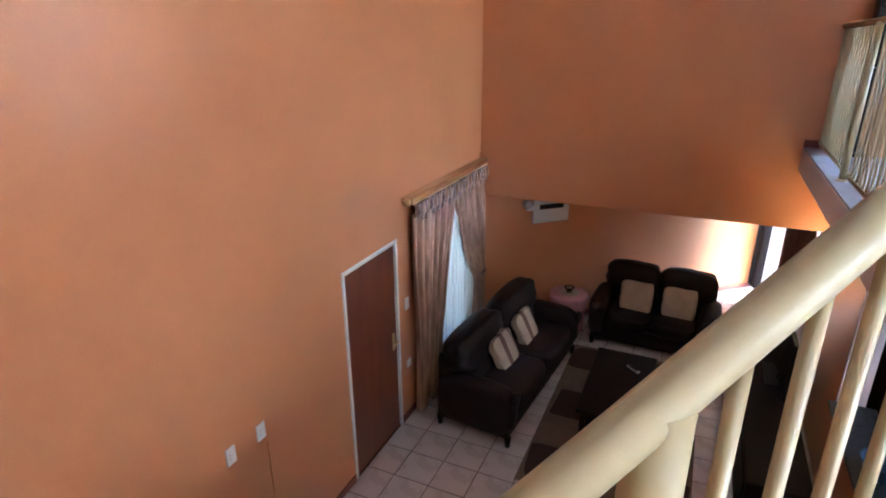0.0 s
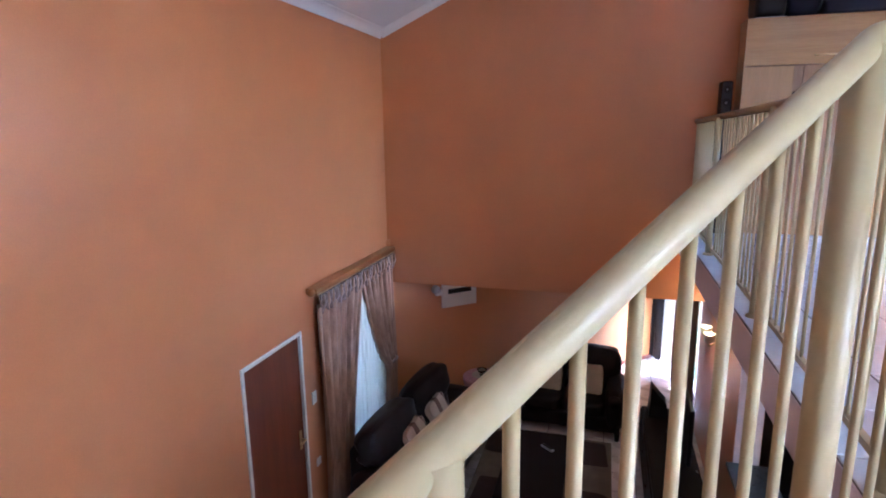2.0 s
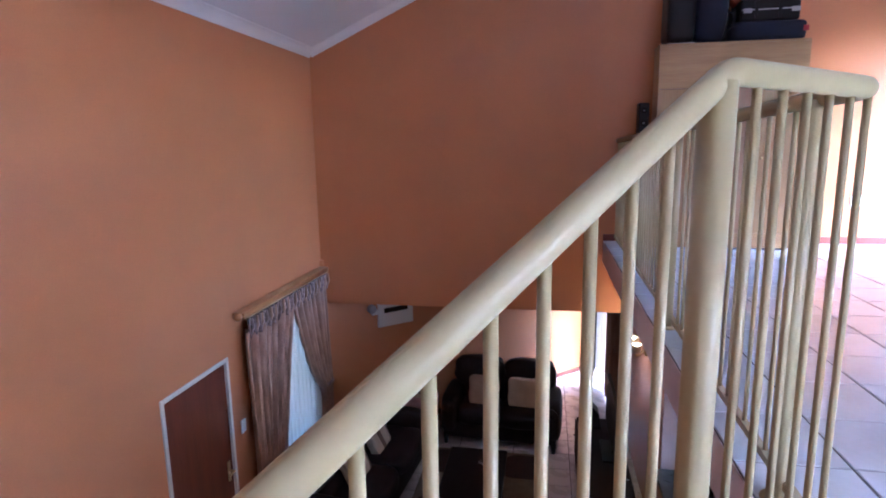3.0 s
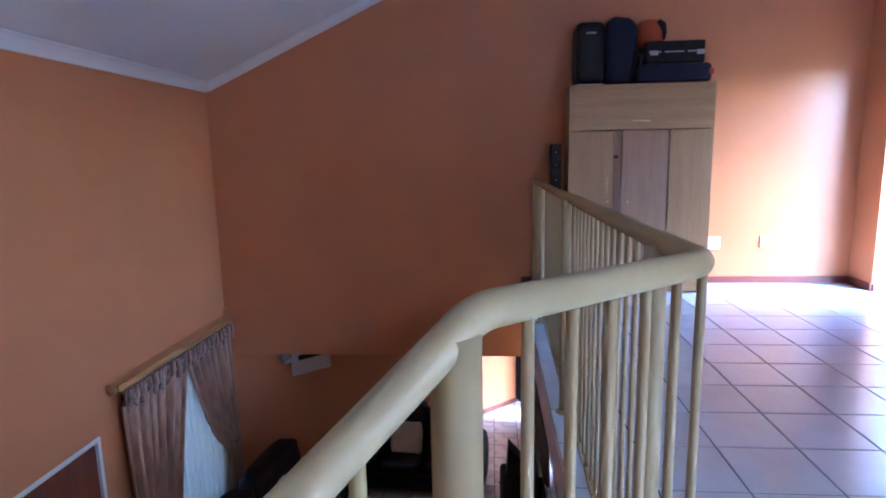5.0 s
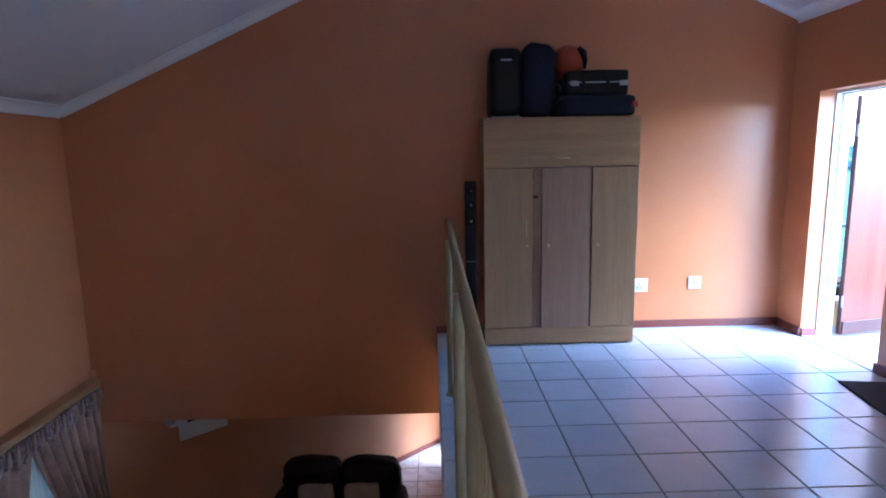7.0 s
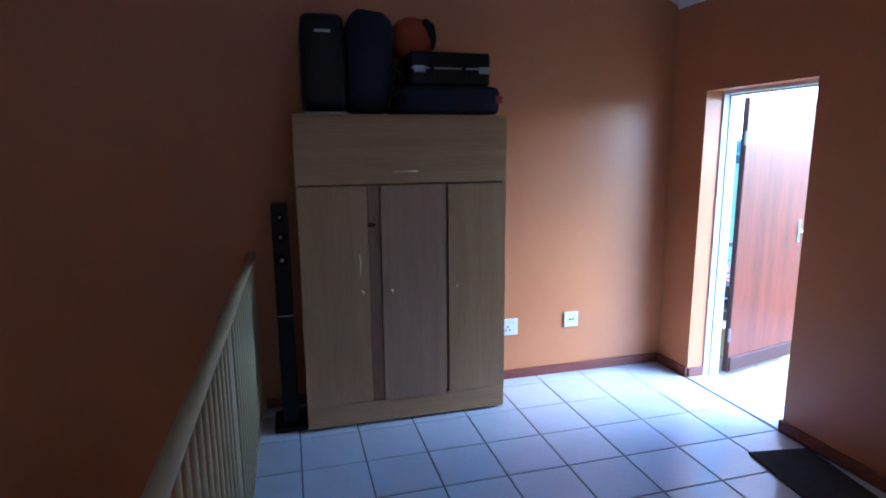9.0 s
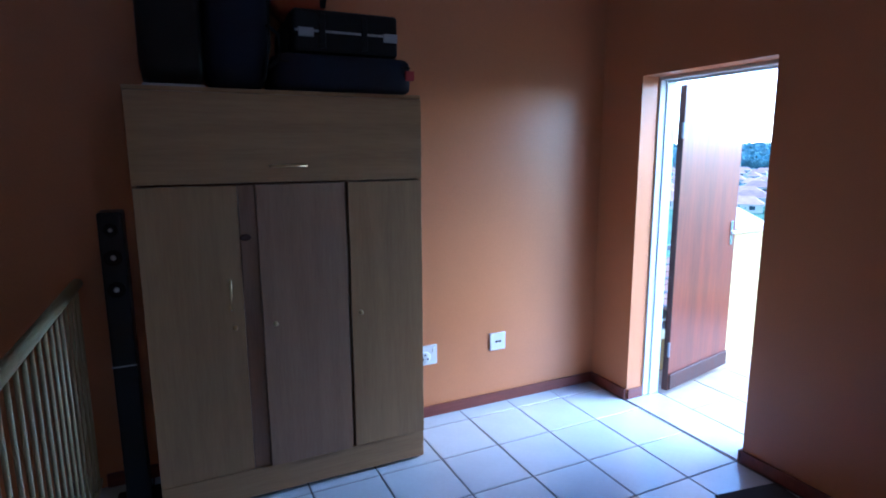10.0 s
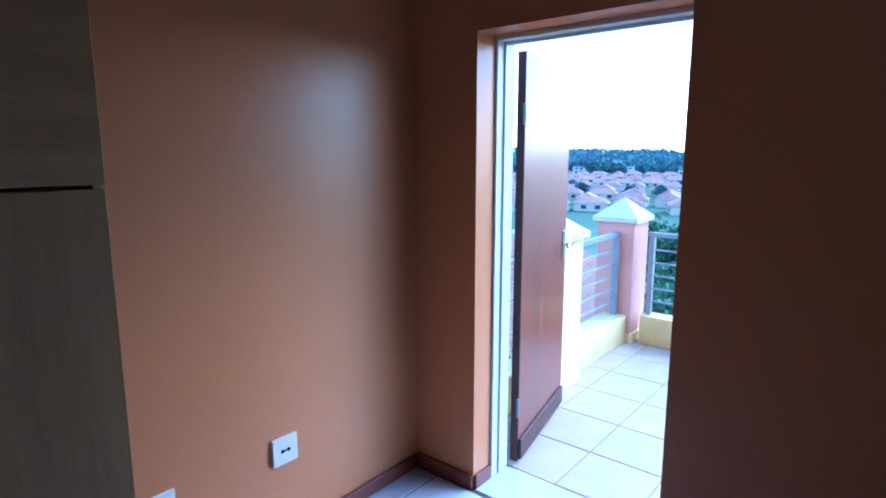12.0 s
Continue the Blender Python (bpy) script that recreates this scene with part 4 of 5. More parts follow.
# ---- curtains ----


def bm_curtain(y0, y1, z0, z1, x, folds, depth, gather=None, n=64, rows=14):
    """A hanging cloth in folds across y; gather(t) gives the span (a, b) of the cloth at the height fraction t."""
    bm = bmesh.new()
    grid = []
    for j in range(rows + 1):
        t = j / rows
        a, b = gather(t) if gather else (y0, y1)
        row = []
        for i in range(n + 1):
            s = i / n
            ph = s * folds * 2 * math.pi
            row.append(bm.verts.new((x + depth * (math.sin(ph) + 0.35 * math.sin(ph * 1.7 + 1 + t)), a + (b - a) * s + 0.012 * math.cos(ph + t * 2), z0 + (z1 - z0) * t)))
        grid.append(row)
    for j in range(rows):
        for i in range(n):
            bm.faces.new((grid[j][i], grid[j][i + 1], grid[j + 1][i + 1], grid[j + 1][i]))
    return bm


def lerp(a, b, t):
    return a + (b - a) * t


def thick(ob, t=0.004):
    md = ob.modifiers.new("cloth", "SOLIDIFY")
    md.thickness = t
    return ob


XC = XL + 0.09
cu = thing("curtain", "mauve-brown satin curtain pair with shade-mottled pleated heading", "curtain", (XC, 5.6, 0.05))


def left_span(t):
    return (4.71 + 0.03 * math.sin(t * 5), lerp(5.15, 5.66, t ** 1.3))


def right_span(t):
    tie = (0.95 - 0.05) / 2.15
    if t < tie:
        k = 1 - t / tie
        return (6.34 - 0.14 * k, 6.52)
    k = (t - tie) / (1 - tie)
    return (lerp(6.33, 5.62, k ** 0.55), 6.56)


thick(part("drape", bm_curtain(0, 0, 0.05, 2.15, XC, 7.5, 0.046, left_span), CURTAIN, cu, "long satin drape hanging in folds", True))
thick(part("drape", bm_curtain(0, 0, 0.05, 2.15, XC, 8, 0.044, right_span), CURTAIN, cu, "satin drape drawn back by a tie", True))
thick(part("heading", bm_curtain(4.71, 6.56, 2.09, 2.268, XC + 0.012, 21, 0.030, n=160), CURTAIN_TAB, cu, "gathered heading mottled with pleat shade", True))
part("tie_back", bm_tube([(XC - 0.05, 6.33, 0.98), (XC + 0.05, 6.36, 0.96), (XC + 0.06, 6.46, 0.97), (XC - 0.06, 6.54, 1.0)], 0.02, 8), CURTAIN_TAB, cu, "", True)
for i in range(21):
    y = 4.745 + i * 0.088
    part("pleat", bm_tube([(XC + 0.030, y - 0.012, 2.10), (XC + 0.048, y, 2.18), (XC + 0.040, y + 0.010, 2.266)], [0.010, 0.019, 0.013], 6), CURTAIN if i % 3 else CURTAIN_TAB, cu, "", True)
rd = thing("curtain_rail", "honey pine pelmet board with a thin brass track", "curtain rail", (XL, 5.65, 2.275))
part("board", bm_box(XL + 0.001, 4.66, 2.277, XL + 0.112, 6.60, 2.332, 0.010, 3), ROD_WOOD, rd)
part("track", bm_tube([(XL + 0.106, 4.70, 2.271), (XL + 0.106, 6.58, 2.271)], 0.006, 8), BRASS, rd, "thin brass track")
part("end_knob", moved(bm_lathe([(0.026, 0), (0.036, 0.006), (0.03, 0.018), (0.038, 0.034), (0.026, 0.052), (0.008, 0.060)], 16), Matrix.Translation((XL + 0.07, 4.662, 2.304)) @ Matrix.Rotation(radians(90), 4, "X")), ROD_WOOD, rd, "turned wooden end knob", True)
sv = thing("sheer_curtain", "white sheer voile curtain over the lounge window", "curtain", (XL + 0.04, 5.7, 0.1))
part("voile", bm_curtain(5.0, 6.4, 0.1, 2.15, XL + 0.045, 14, 0.012, n=90), SHEER, sv, smooth=True)
w2 = thing("window_2", "white framed lounge window behind sheer curtain", "window", (XL, 5.7, 0.45), kind="structure")
for a, b, c, d in ((5.2, 5.25, 0.45, 2.0), (6.2, 6.25, 0.45, 2.0), (5.25, 6.2, 0.45, 0.5), (5.25, 6.2, 1.95, 2.0), (5.71, 5.75, 0.5, 1.95)):
    part("window_frame", bm_box(XL - 0.14, a, c, XL - 0.09, b, d, 0.003), FRAME_WHITE, w2)
for a, b in ((5.25, 5.71), (5.75, 6.2)):
    g = part("pane", bm_box(XL - 0.118, a, 0.5, XL - 0.114, b, 1.95), PANE, w2)
    g.visible_shadow = False

# glass door of the lounge, its curtains
XE = 1.90
ec = thing("curtain", "dark brown curtain gathered beside the glass door", "curtain", (XE, 7.7, 0.03))
thick(part("drape", bm_curtain(7.15, 8.86, 0.03, 1.98, XE - 0.01, 12, 0.036), CURTAIN_DARK, ec, smooth=True))
kc = thing("curtain", "black curtain beside the slanted lounge window", "curtain", (1.66, 9.6, 0.03))
thick(part("drape", moved(bm_curtain(-0.12, 0.11, 0.03, 1.98, 0, 3, 0.028), Matrix.Translation((1.70, 9.60, 0)) @ Matrix.Rotation(radians(35), 4, 'Z')), CURTAIN_BLACK, kc, smooth=True))
vs = thing("sheer_curtain", "white sheer voile over the slanted lounge window", "curtain", (1.85, 9.55, 0.03))
part("voile", moved(bm_curtain(-0.18, 0.18, 0.03, 1.98, 0, 5, 0.014), Matrix.Translation((1.875, 9.515, 0)) @ Matrix.Rotation(radians(35), 4, 'Z')), SHEER, vs, smooth=True)
w3 = thing("window_3", "white framed sliding glass door of the lounge", "window", (2.1, 8.45, 0), kind="structure")
for a, b, c, d in ((7.45, 7.5, 0, 1.98), (9.25, 9.30, 0, 1.98), (7.5, 9.25, 0, 0.05), (7.5, 9.25, 1.93, 1.98), (8.34, 8.40, 0.05, 1.93)):
    part("window_frame", bm_box(2.14, a, c, 2.19, b, d, 0.003), FRAME_WHITE, w3)
for a, b in ((7.5, 8.34), (8.40, 9.25)):
    g = part("pane", bm_box(2.163, a, 0.05, 2.167, b, 1.93), PANE, w3)
    g.visible_shadow = False
pr = thing("curtain_rod", "dark pole above the lounge glass door", "curtain rod", (XE, 8.4, 2.0))
part("pole", bm_tube([(XE, 7.1, 2.0), (XE, 9.35, 2.0)], 0.015, 10), EBONY, pr)
for y in (7.3, 9.3):
    part("bracket", bm_box(XE, y - 0.01, 1.99, 2.0, y + 0.01, 2.01), EBONY, pr)

# wall lamp
sl = thing("wall_lamp", "brass double wall lamp with lit frosted glass shades", "lamp", (2.0, 6.31, 1.630))
part("back_plate", moved(bm_lathe([(0.055, 0), (0.055, 0.01), (0.03, 0.03)], 18), Matrix.Translation((2.0, 6.31, 1.570)) @ Matrix.Rotation(radians(-90), 4, "Y")), BRASS, sl, smooth=True)
for y, mat in ((6.20, BULB), (6.42, BULB)):
    arm = part("arm", bm_tube([(1.98, 6.31, 1.570), (1.92, lerp(6.31, y, .5), 1.540), (1.88, y, 1.550), (1.88, y, 1.580)], 0.008, 8), BRASS, sl, "", True)
    part("shade", bm_lathe([(0.02, 1.580), (0.045, 1.600), (0.055, 1.640), (0.06, 1.680), (0.056, 1.680), (0.042, 1.610), (0.015, 1.590)], 18, (1.88, y, 0)), FROST, arm, "frosted glass cup shade", True)
    part("bulb", bm_lathe([(0.010, 1.595), (0.022, 1.620), (0.026, 1.640), (0.018, 1.662), (0.004, 1.670)], 14, (1.88, y, 0)), mat, arm, "lit bulb", True)

# distribution board on the diagonal wall
RB = Matrix.Translation(A0 + along * 0.73) @ Matrix.Rotation(math.atan2(along.y, along.x), 4, "Z")
db = thing("distribution_board", "white electrical distribution board with dark breaker row", "board", RB.translation + Vector((0, 0, 1.6)))
part("cover", moved(bm_box(0.0, -0.04, 1.44, 0.50, 0.0, 1.80, 0.006), RB), WHITE_PLASTIC, db)
part("breaker_slot", moved(bm_box(0.08, -0.043, 1.62, 0.42, -0.039, 1.685), RB), BLACK, db, "dark breaker window")
for k in range(9):
    part("breaker", moved(bm_box(0.09 + k * 0.036, -0.05, 1.635, 0.09 + k * 0.036 + 0.026, -0.042, 1.67, 0.002), RB), EBONY, db)
mt = thing("electricity_meter", "small grey round meter beside distribution board", "meter", RB.translation + Vector((0, 0, 1.7)))
part("case", moved(bm_lathe([(0.055, 0), (0.055, 0.05), (0.045, 0.07)], 18), RB @ Matrix.Translation((-0.085, 0, 1.70)) @ Matrix.Rotation(radians(90), 4, "X")), GREY_TRIM, mt, smooth=True)
part("box", moved(bm_box(-0.09, -0.05, 1.62, -0.002, 0, 1.68, 0.004), RB), WHITE_PLASTIC, mt)


def switch(y, z, w=0.075, hh=0.12, label="white light switch plate on the terracotta wall", rockers=2):
    o = thing("light_switch", label, "switch", (XL, y, z))
    c = part("cover", bm_box(XL, y - w / 2, z - hh / 2, XL + 0.012, y + w / 2, z + hh / 2, 0.003), WHITE_PLASTIC, o)
    for k in range(rockers):
        part("rocker", bm_box(XL + 0.012, y - 0.014, z - 0.03 + k * 0.032, XL + 0.017, y + 0.014, z - 0.002 + k * 0.032, 0.002), WHITE_PLASTIC, c)
    return o


switch(2.65, 1.262)
switch(2.385, 1.272)
switch(4.69, 1.28)
switch(4.70, 0.62, 0.075, 0.075, "small white wall socket below the switch", 1)
cd = thing("conduit_line", "thin painted-over cable below the light switch", "cable", (XL, 2.70, 0.5))
part("cable", bm_tube([(XL + 0.002, 2.70, 1.15), (XL + 0.002, 2.70, 0.08)], 0.006, 6), PAINT, cd)

tubm = thing("wash_tub", "blue plastic tub standing on the hatch sill", "tub", (2.12, 4.6, 0.815))
part("bowl", bm_lathe([(0.09, 0.815), (0.10, 0.82), (0.13, 0.93), (0.14, 0.94), (0.125, 0.935), (0.09, 0.83)], 24, (2.12, 4.45, 0)), BLUE_PLASTIC, tubm, smooth=True)

# dim back room: armchair and cabinet seen through the opening
bk = thing("armchair", "dark teal upholstered armchair in the dim room", "chair", (2.9, 5.0, 0))
part("seat", moved(bm_pillow(0.8, 0.8, 0.30, 6, 5), Matrix.Translation((2.95, 5.2, 0.35))), TEAL_CLOTH, bk, smooth=True)
part("backrest", moved(bm_pillow(0.22, 0.8, 0.6, 6, 5), Matrix.Translation((3.33, 5.2, 0.62))), TEAL_CLOTH, bk, smooth=True)
for y in (4.80, 5.60):
    part("armrest", moved(bm_pillow(0.8, 0.16, 0.55, 6, 5), Matrix.Translation((2.95, y, 0.30))), TEAL_CLOTH, bk, smooth=True)
for x in (2.62, 3.28):
    for y in (4.82, 5.58):
        part("leg", bm_tube([(x, y, 0), (x, y, 0.12)], 0.025, 8), EBONY, bk)
cb = thing("cabinet", "tall black cabinet against the back room wall", "cabinet", (3.4, 6.4, 0))
part("body", bm_box(2.55, 6.15, 0.06, 4.2, 6.6, 1.7, 0.01), EBONY, cb)
for i in range(3):
    dd = part("door", bm_box(2.57 + i * 0.545, 6.13, 0.08, 2.57 + i * 0.545 + 0.53, 6.15, 1.68, 0.004), EBONY, cb)
    part("handle", bm_tube([(2.60 + i * 0.545, 6.12, 0.8), (2.60 + i * 0.545, 6.12, 1.0)], 0.006, 8), CHROME, dd)
part("plinth", bm_box(2.57, 6.17, 0, 4.18, 6.58, 0.06), BLACK, cb)

# ---- balcony ----
BX1 = 7.68
structure("balcony_floor", bm_box(XR + 0.27, 2.0, UF - 0.25, BX1, 6.86, UF - 0.034), CEMENT, "concrete balcony slab under pale tiles", "balcony")


def post(x0, y0, w, mat, label):
    o = thing("balcony_post", label, "post", (x0 + w / 2, y0 + w / 2, UF - 0.034))
    part("shaft", bm_box(x0, y0, UF - 0.034, x0 + w, y0 + w, 3.70, 0.008), mat, o)
    part("foot_band", bm_box(x0 - 0.012, y0 - 0.012, UF - 0.034, x0 + w + 0.012, y0 + w + 0.012, UF + 0.05, 0.006), YELLOW_WALL, o)
    bm = bm_box(x0 - 0.035, y0 - 0.035, 3.70, x0 + w + 0.035, y0 + w + 0.035, 3.745, 0.006)
    c = (x0 + w / 2, y0 + w / 2)
    q = [bm.verts.new((c[0] + sx * (w / 2 + 0.03), c[1] + sy * (w / 2 + 0.03), 3.744)) for sx, sy in ((-1, -1), (1, -1), (1, 1), (-1, 1))]
    t = bm.verts.new((*c, 3.90))
    for i in range(4):
        bm.faces.new((q[i], q[(i + 1) % 4], t))
    bm.faces.new(q[::-1])
    part("cap", bm, CAP, o, "whitewashed pyramid cap")
    return o


post(6.05, 6.535, 0.35, YELLOW_WALL, "pale yellow plastered balcony post with pyramid cap")
post(7.42, 6.565, 0.33, PINK_WALL, "salmon pink plastered balcony post with pyramid cap")
for nm, b in (("side", (6.402, 6.60, UF - 0.034, 7.428, 6.80, 2.90)), ("front", (7.48, 3.2, UF - 0.034, 7.66, 6.503, 2.90)), ("side", (5.04, 6.62, UF - 0.034, 6.048, 6.80, 2.90))):
    structure("parapet_wall", bm_box(*b, 0.008), YELLOW_WALL, "low pale yellow plastered parapet wall", "parapet")


def balustrade(p, q, label):
    """A steel frame with level bars between two points of the parapet."""
    p, q = Vector(p), Vector(q)
    o = thing("balcony_railing", label, "railing", p)
    d = (q - p).normalized()
    for e in (p + d * 0.04, q - d * 0.04):
        part("upright", bm_tube([(e.x, e.y, 2.9), (e.x, e.y, 3.62)], 0.03, 4, square=True), STEEL, o)
    part("top_bar", bm_tube([(p.x, p.y, 3.60), (q.x, q.y, 3.60)], 0.026, 4, square=True), STEEL, o)
    for k in range(5):
        z = 3.02 + k * 0.112
        part("bar", bm_tube([(p.x, p.y, z), (q.x, q.y, z)], 0.009, 8), STEEL, o)
    return o


balustrade((6.41, 6.70, 0), (7.42, 6.70, 0), "grey steel railing with level bars between posts")
balustrade((7.57, 6.50, 0), (7.57, 4.6, 0), "grey steel railing with level bars on parapet")
balustrade((5.05, 6.70, 0), (6.01, 6.70, 0), "grey steel railing with level bars near door")

# ---- land outside ----


def height(x, y):
    d = math.hypot(x - 8, y - 5)
    h = -0.4 - 12.5 * min(1, max(0, (d - 9) / 120)) ** 0.8
    far = max(0, (d - 480) / 420)
    return h + 15.5 * min(1, far) ** 1.0 + (6 * far * noise.noise((x * 0.006, y * 0.006, 0)) if far else 0) + (0.25 * noise.noise((x * 0.05, y * 0.05, 3)) if d > 12 else 0)


bm = bmesh.new()
radii = [0, 6, 10, 14, 20, 28, 38, 50, 65, 85, 110, 140, 180, 220, 270, 330, 400, 500, 620, 760, 1000, 1500, 2400, 4000]
prev = None
for r in radii:
    ring = [bm.verts.new((8 + r * math.cos(a), 5 + r * math.sin(a), height(8 + r * math.cos(a), 5 + r * math.sin(a)))) for a in [2 * math.pi * k / 96 for k in range(96)]]
    if prev:
        for k in range(96):
            bm.faces.new((prev[k], prev[(k + 1) % 96], ring[(k + 1) % 96], ring[k]))
    prev = ring
bmesh.ops.remove_doubles(bm, verts=bm.verts, dist=0.001)
tagged(finish("ground", bm, GRASS, True), "green grassy land falling away to hills", "ground", kind="structure")


def house(x, y, turn, w, d, hgt, wall, roof, label):
    z = height(x, y) - 0.2
    m = Matrix.Translation((x, y, z)) @ Matrix.Rotation(turn, 4, "Z")
    o = thing("house", label, "house", (x, y, z), group="houses of the estate")
    part("wall", moved(bm_box(-w / 2, -d / 2, 0, w / 2, d / 2, hgt), m), wall, o)
    e = 0.45
    rh = d * 0.28
    bm = bmesh.new()
    v = [bm.verts.new(c) for c in ((-w / 2 - e, -d / 2 - e, hgt), (w / 2 + e, -d / 2 - e, hgt), (w / 2 + e, d / 2 + e, hgt), (-w / 2 - e, d / 2 + e, hgt),
                                   (-w / 2 + d * 0.32, 0, hgt + rh), (w / 2 - d * 0.32, 0, hgt + rh))]
    for f in ((0, 1, 5, 4), (1, 2, 5), (2, 3, 4, 5), (3, 0, 4), (3, 2, 1, 0)):
        bm.faces.new([v[i] for i in f])
    part("roof", moved(bm, m), roof, o, "faded red tiled hip roof")
    for sy in (-1, 1):
        for fx in (-0.3, 0.12):
            part("window", moved(bm_box(fx * w, sy * d / 2 - 0.03, 1.0, fx * w + w * 0.16, sy * d / 2 + 0.03, 2.1), m), HOUSE_GLASS, o)
    for sx in (-1, 1):
        part("window", moved(bm_box(sx * w / 2 - 0.03, -0.7, 1.0, sx * w / 2 + 0.03, 0.7, 2.1), m), HOUSE_GLASS, o)
    return o


random.seed(11)
n = 0
for row, dist in enumerate((178, 200, 224, 250, 280, 314, 352, 395, 442)):
    az = 8 + random.random() * 3
    while az < 46:
        a = radians(az)
        x, y = 3 + dist * math.cos(a), 5 + dist * math.sin(a)
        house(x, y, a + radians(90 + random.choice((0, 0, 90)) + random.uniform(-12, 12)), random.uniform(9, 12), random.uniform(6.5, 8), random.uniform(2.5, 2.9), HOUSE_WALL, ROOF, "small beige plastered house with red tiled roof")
        az += math.degrees((10.8 + random.random() * 3.5) / dist)
        n += 1


def block(x, y, turn, w, storeys):
    z = height(x, y) - 0.5
    m = Matrix.Translation((x, y, z)) @ Matrix.Rotation(turn, 4, "Z")
    o = thing("apartment_block", "long white apartment block on the far rise", "building", (x, y, z), group="white blocks on the hill")
    hgt = 2.9 * storeys
    part("wall", moved(bm_box(-w / 2, -5, 0, w / 2, 5, hgt), m), HOUSE_WHITE, o)
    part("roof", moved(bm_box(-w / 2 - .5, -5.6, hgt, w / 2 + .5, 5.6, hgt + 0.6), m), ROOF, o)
    for s in range(storeys):
        k = -w / 2 + 2
        while k < w / 2 - 2:
            part("window", moved(bm_box(k, -5.05, s * 2.9 + 0.9, k + 2.0, -4.9, s * 2.9 + 2.2), m), HOUSE_GLASS, o)
            k += 4.2


for az, dist in ((12, 500), (16, 506), (20.5, 512), (25.5, 506)):
    a = radians(az)
    block(3 + dist * math.cos(a), 5 + dist * math.sin(a), a - radians(90), 22, 2)


def tree(x, y, tall, label, group, low=0.66, wide=0.36, mat=None):
    """A tapered trunk with limbs and a crown of many leaf clumps."""
    z = height(x, y) - 0.1
    o = thing("tree", label, "tree", (x, y, z), group=group)
    bm = bm_tube([(x, y, z), (x + 0.05 * tall, y, z + tall * 0.3), (x, y + 0.03 * tall, z + tall * 0.62)], [tall * 0.035, tall * 0.026, tall * 0.012], 8)
    for k in range(5):
        a = k * 1.3
        b0 = Vector((x, y, z + tall * (0.3 + 0.05 * k)))
        bm_tube([b0, b0 + Vector((math.cos(a) * tall * .14, math.sin(a) * tall * .14, tall * .12)), b0 + Vector((math.cos(a) * tall * .25, math.sin(a) * tall * .25, tall * .2))], [tall * .014, tall * .01, tall * .005], 6, bm=bm)
    part("trunk", bm, BARK, o)
    verts, faces = [], []
    for k in range(420):
        u = Vector((random.gauss(0, 1), random.gauss(0, 1), random.gauss(0, 1))).normalized() * random.random() ** 0.4
        lump = 0.75 + 0.45 * noise.noise(u * 2 + Vector((x, y, 0)))
        c = Vector((x, y, z + tall * low)) + Vector((u.x * tall * wide, u.y * tall * wide, u.z * tall * (0.98 - low))) * lump
        s = tall * (random.uniform(0.075, 0.125) if mat else random.uniform(0.035, 0.065))
        for q in range(2):
            e1 = Vector((random.gauss(0, 1), random.gauss(0, 1), random.gauss(0, 1))).normalized() * s
            e2 = e1.orthogonal().normalized() * s
            i = len(verts)
            verts += [c - e1, c + e2 * 0.6, c + e1, c - e2 * 0.6]
            faces.append((i, i + 1, i + 2, i + 3))
    me = bpy.data.meshes.new("crown")
    me.from_pydata(verts, [], faces)
    me.materials.append(mat or LEAF)
    cr = new("crown", me)
    cr.parent = o
    cr.matrix_parent_inverse = o.matrix_world.inverted()
    return o


for az, dist, tall in ((14, 34, 4.3), (10.5, 36, 4.5), (17, 38, 4.2), (12.2, 40, 4.8), (8.5, 38, 4.6), (15.5, 44, 5.0), (19.5, 50, 5.2), (6.5, 40, 5.0), (30, 90, 6), (37, 96, 6)):
    a = radians(az)
    tree(3 + dist * math.cos(a), 5 + dist * math.sin(a), tall, "leafy green tree on the grassy slope", "trees below the balcony", 0.52, 0.46)
for k in range(46):
    az, dist = 6 + k * 0.9, random.choice((238, 297, 373, 460, 466, 470, 474, 480, 486))
    a = radians(az)
    tree(3 + dist * math.cos(a), 5 + dist * math.sin(a), random.uniform(5, 8) if dist < 400 else random.uniform(10, 17), "haze-tinted green tree among the houses", "trees beyond the houses", 0.5, 0.5, WOODLAND)

# far woods over the rise, beyond counting
wv, wf = [], []
for k in range(21000):
    a, dist = radians(random.uniform(-6, 66)), 524 + 420 * random.random() ** 1.4
    x, y = 3 + dist * math.cos(a), 5 + dist * math.sin(a)
    dense = noise.noise((x * 0.02, y * 0.02, 7))
    if dense < -0.55:
        continue
    c = Vector((x, y, height(x, y) + random.uniform(0.5, 6.0 + 6.0 * max(0, dense + 0.2))))
    s = random.uniform(2.2, 4.6)
    for q in range(2):
        e1 = Vector((random.gauss(0, 1), random.gauss(0, 1), random.gauss(0, 1))).normalized() * s
        e2 = e1.orthogonal().normalized() * s
        i = len(wv)
        wv += [c - e1, c + e2 * 0.7, c + e1, c - e2 * 0.7]
        wf.append((i, i + 1, i + 2, i + 3))
me = bpy.data.meshes.new("woodland")
me.from_pydata(wv, [], wf)
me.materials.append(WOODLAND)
tagged(new("woodland", me), "haze-tinted blue-green woods covering the far rise", "woods", kind="stuff")

# bushes over the near bank
wv, wf = [], []
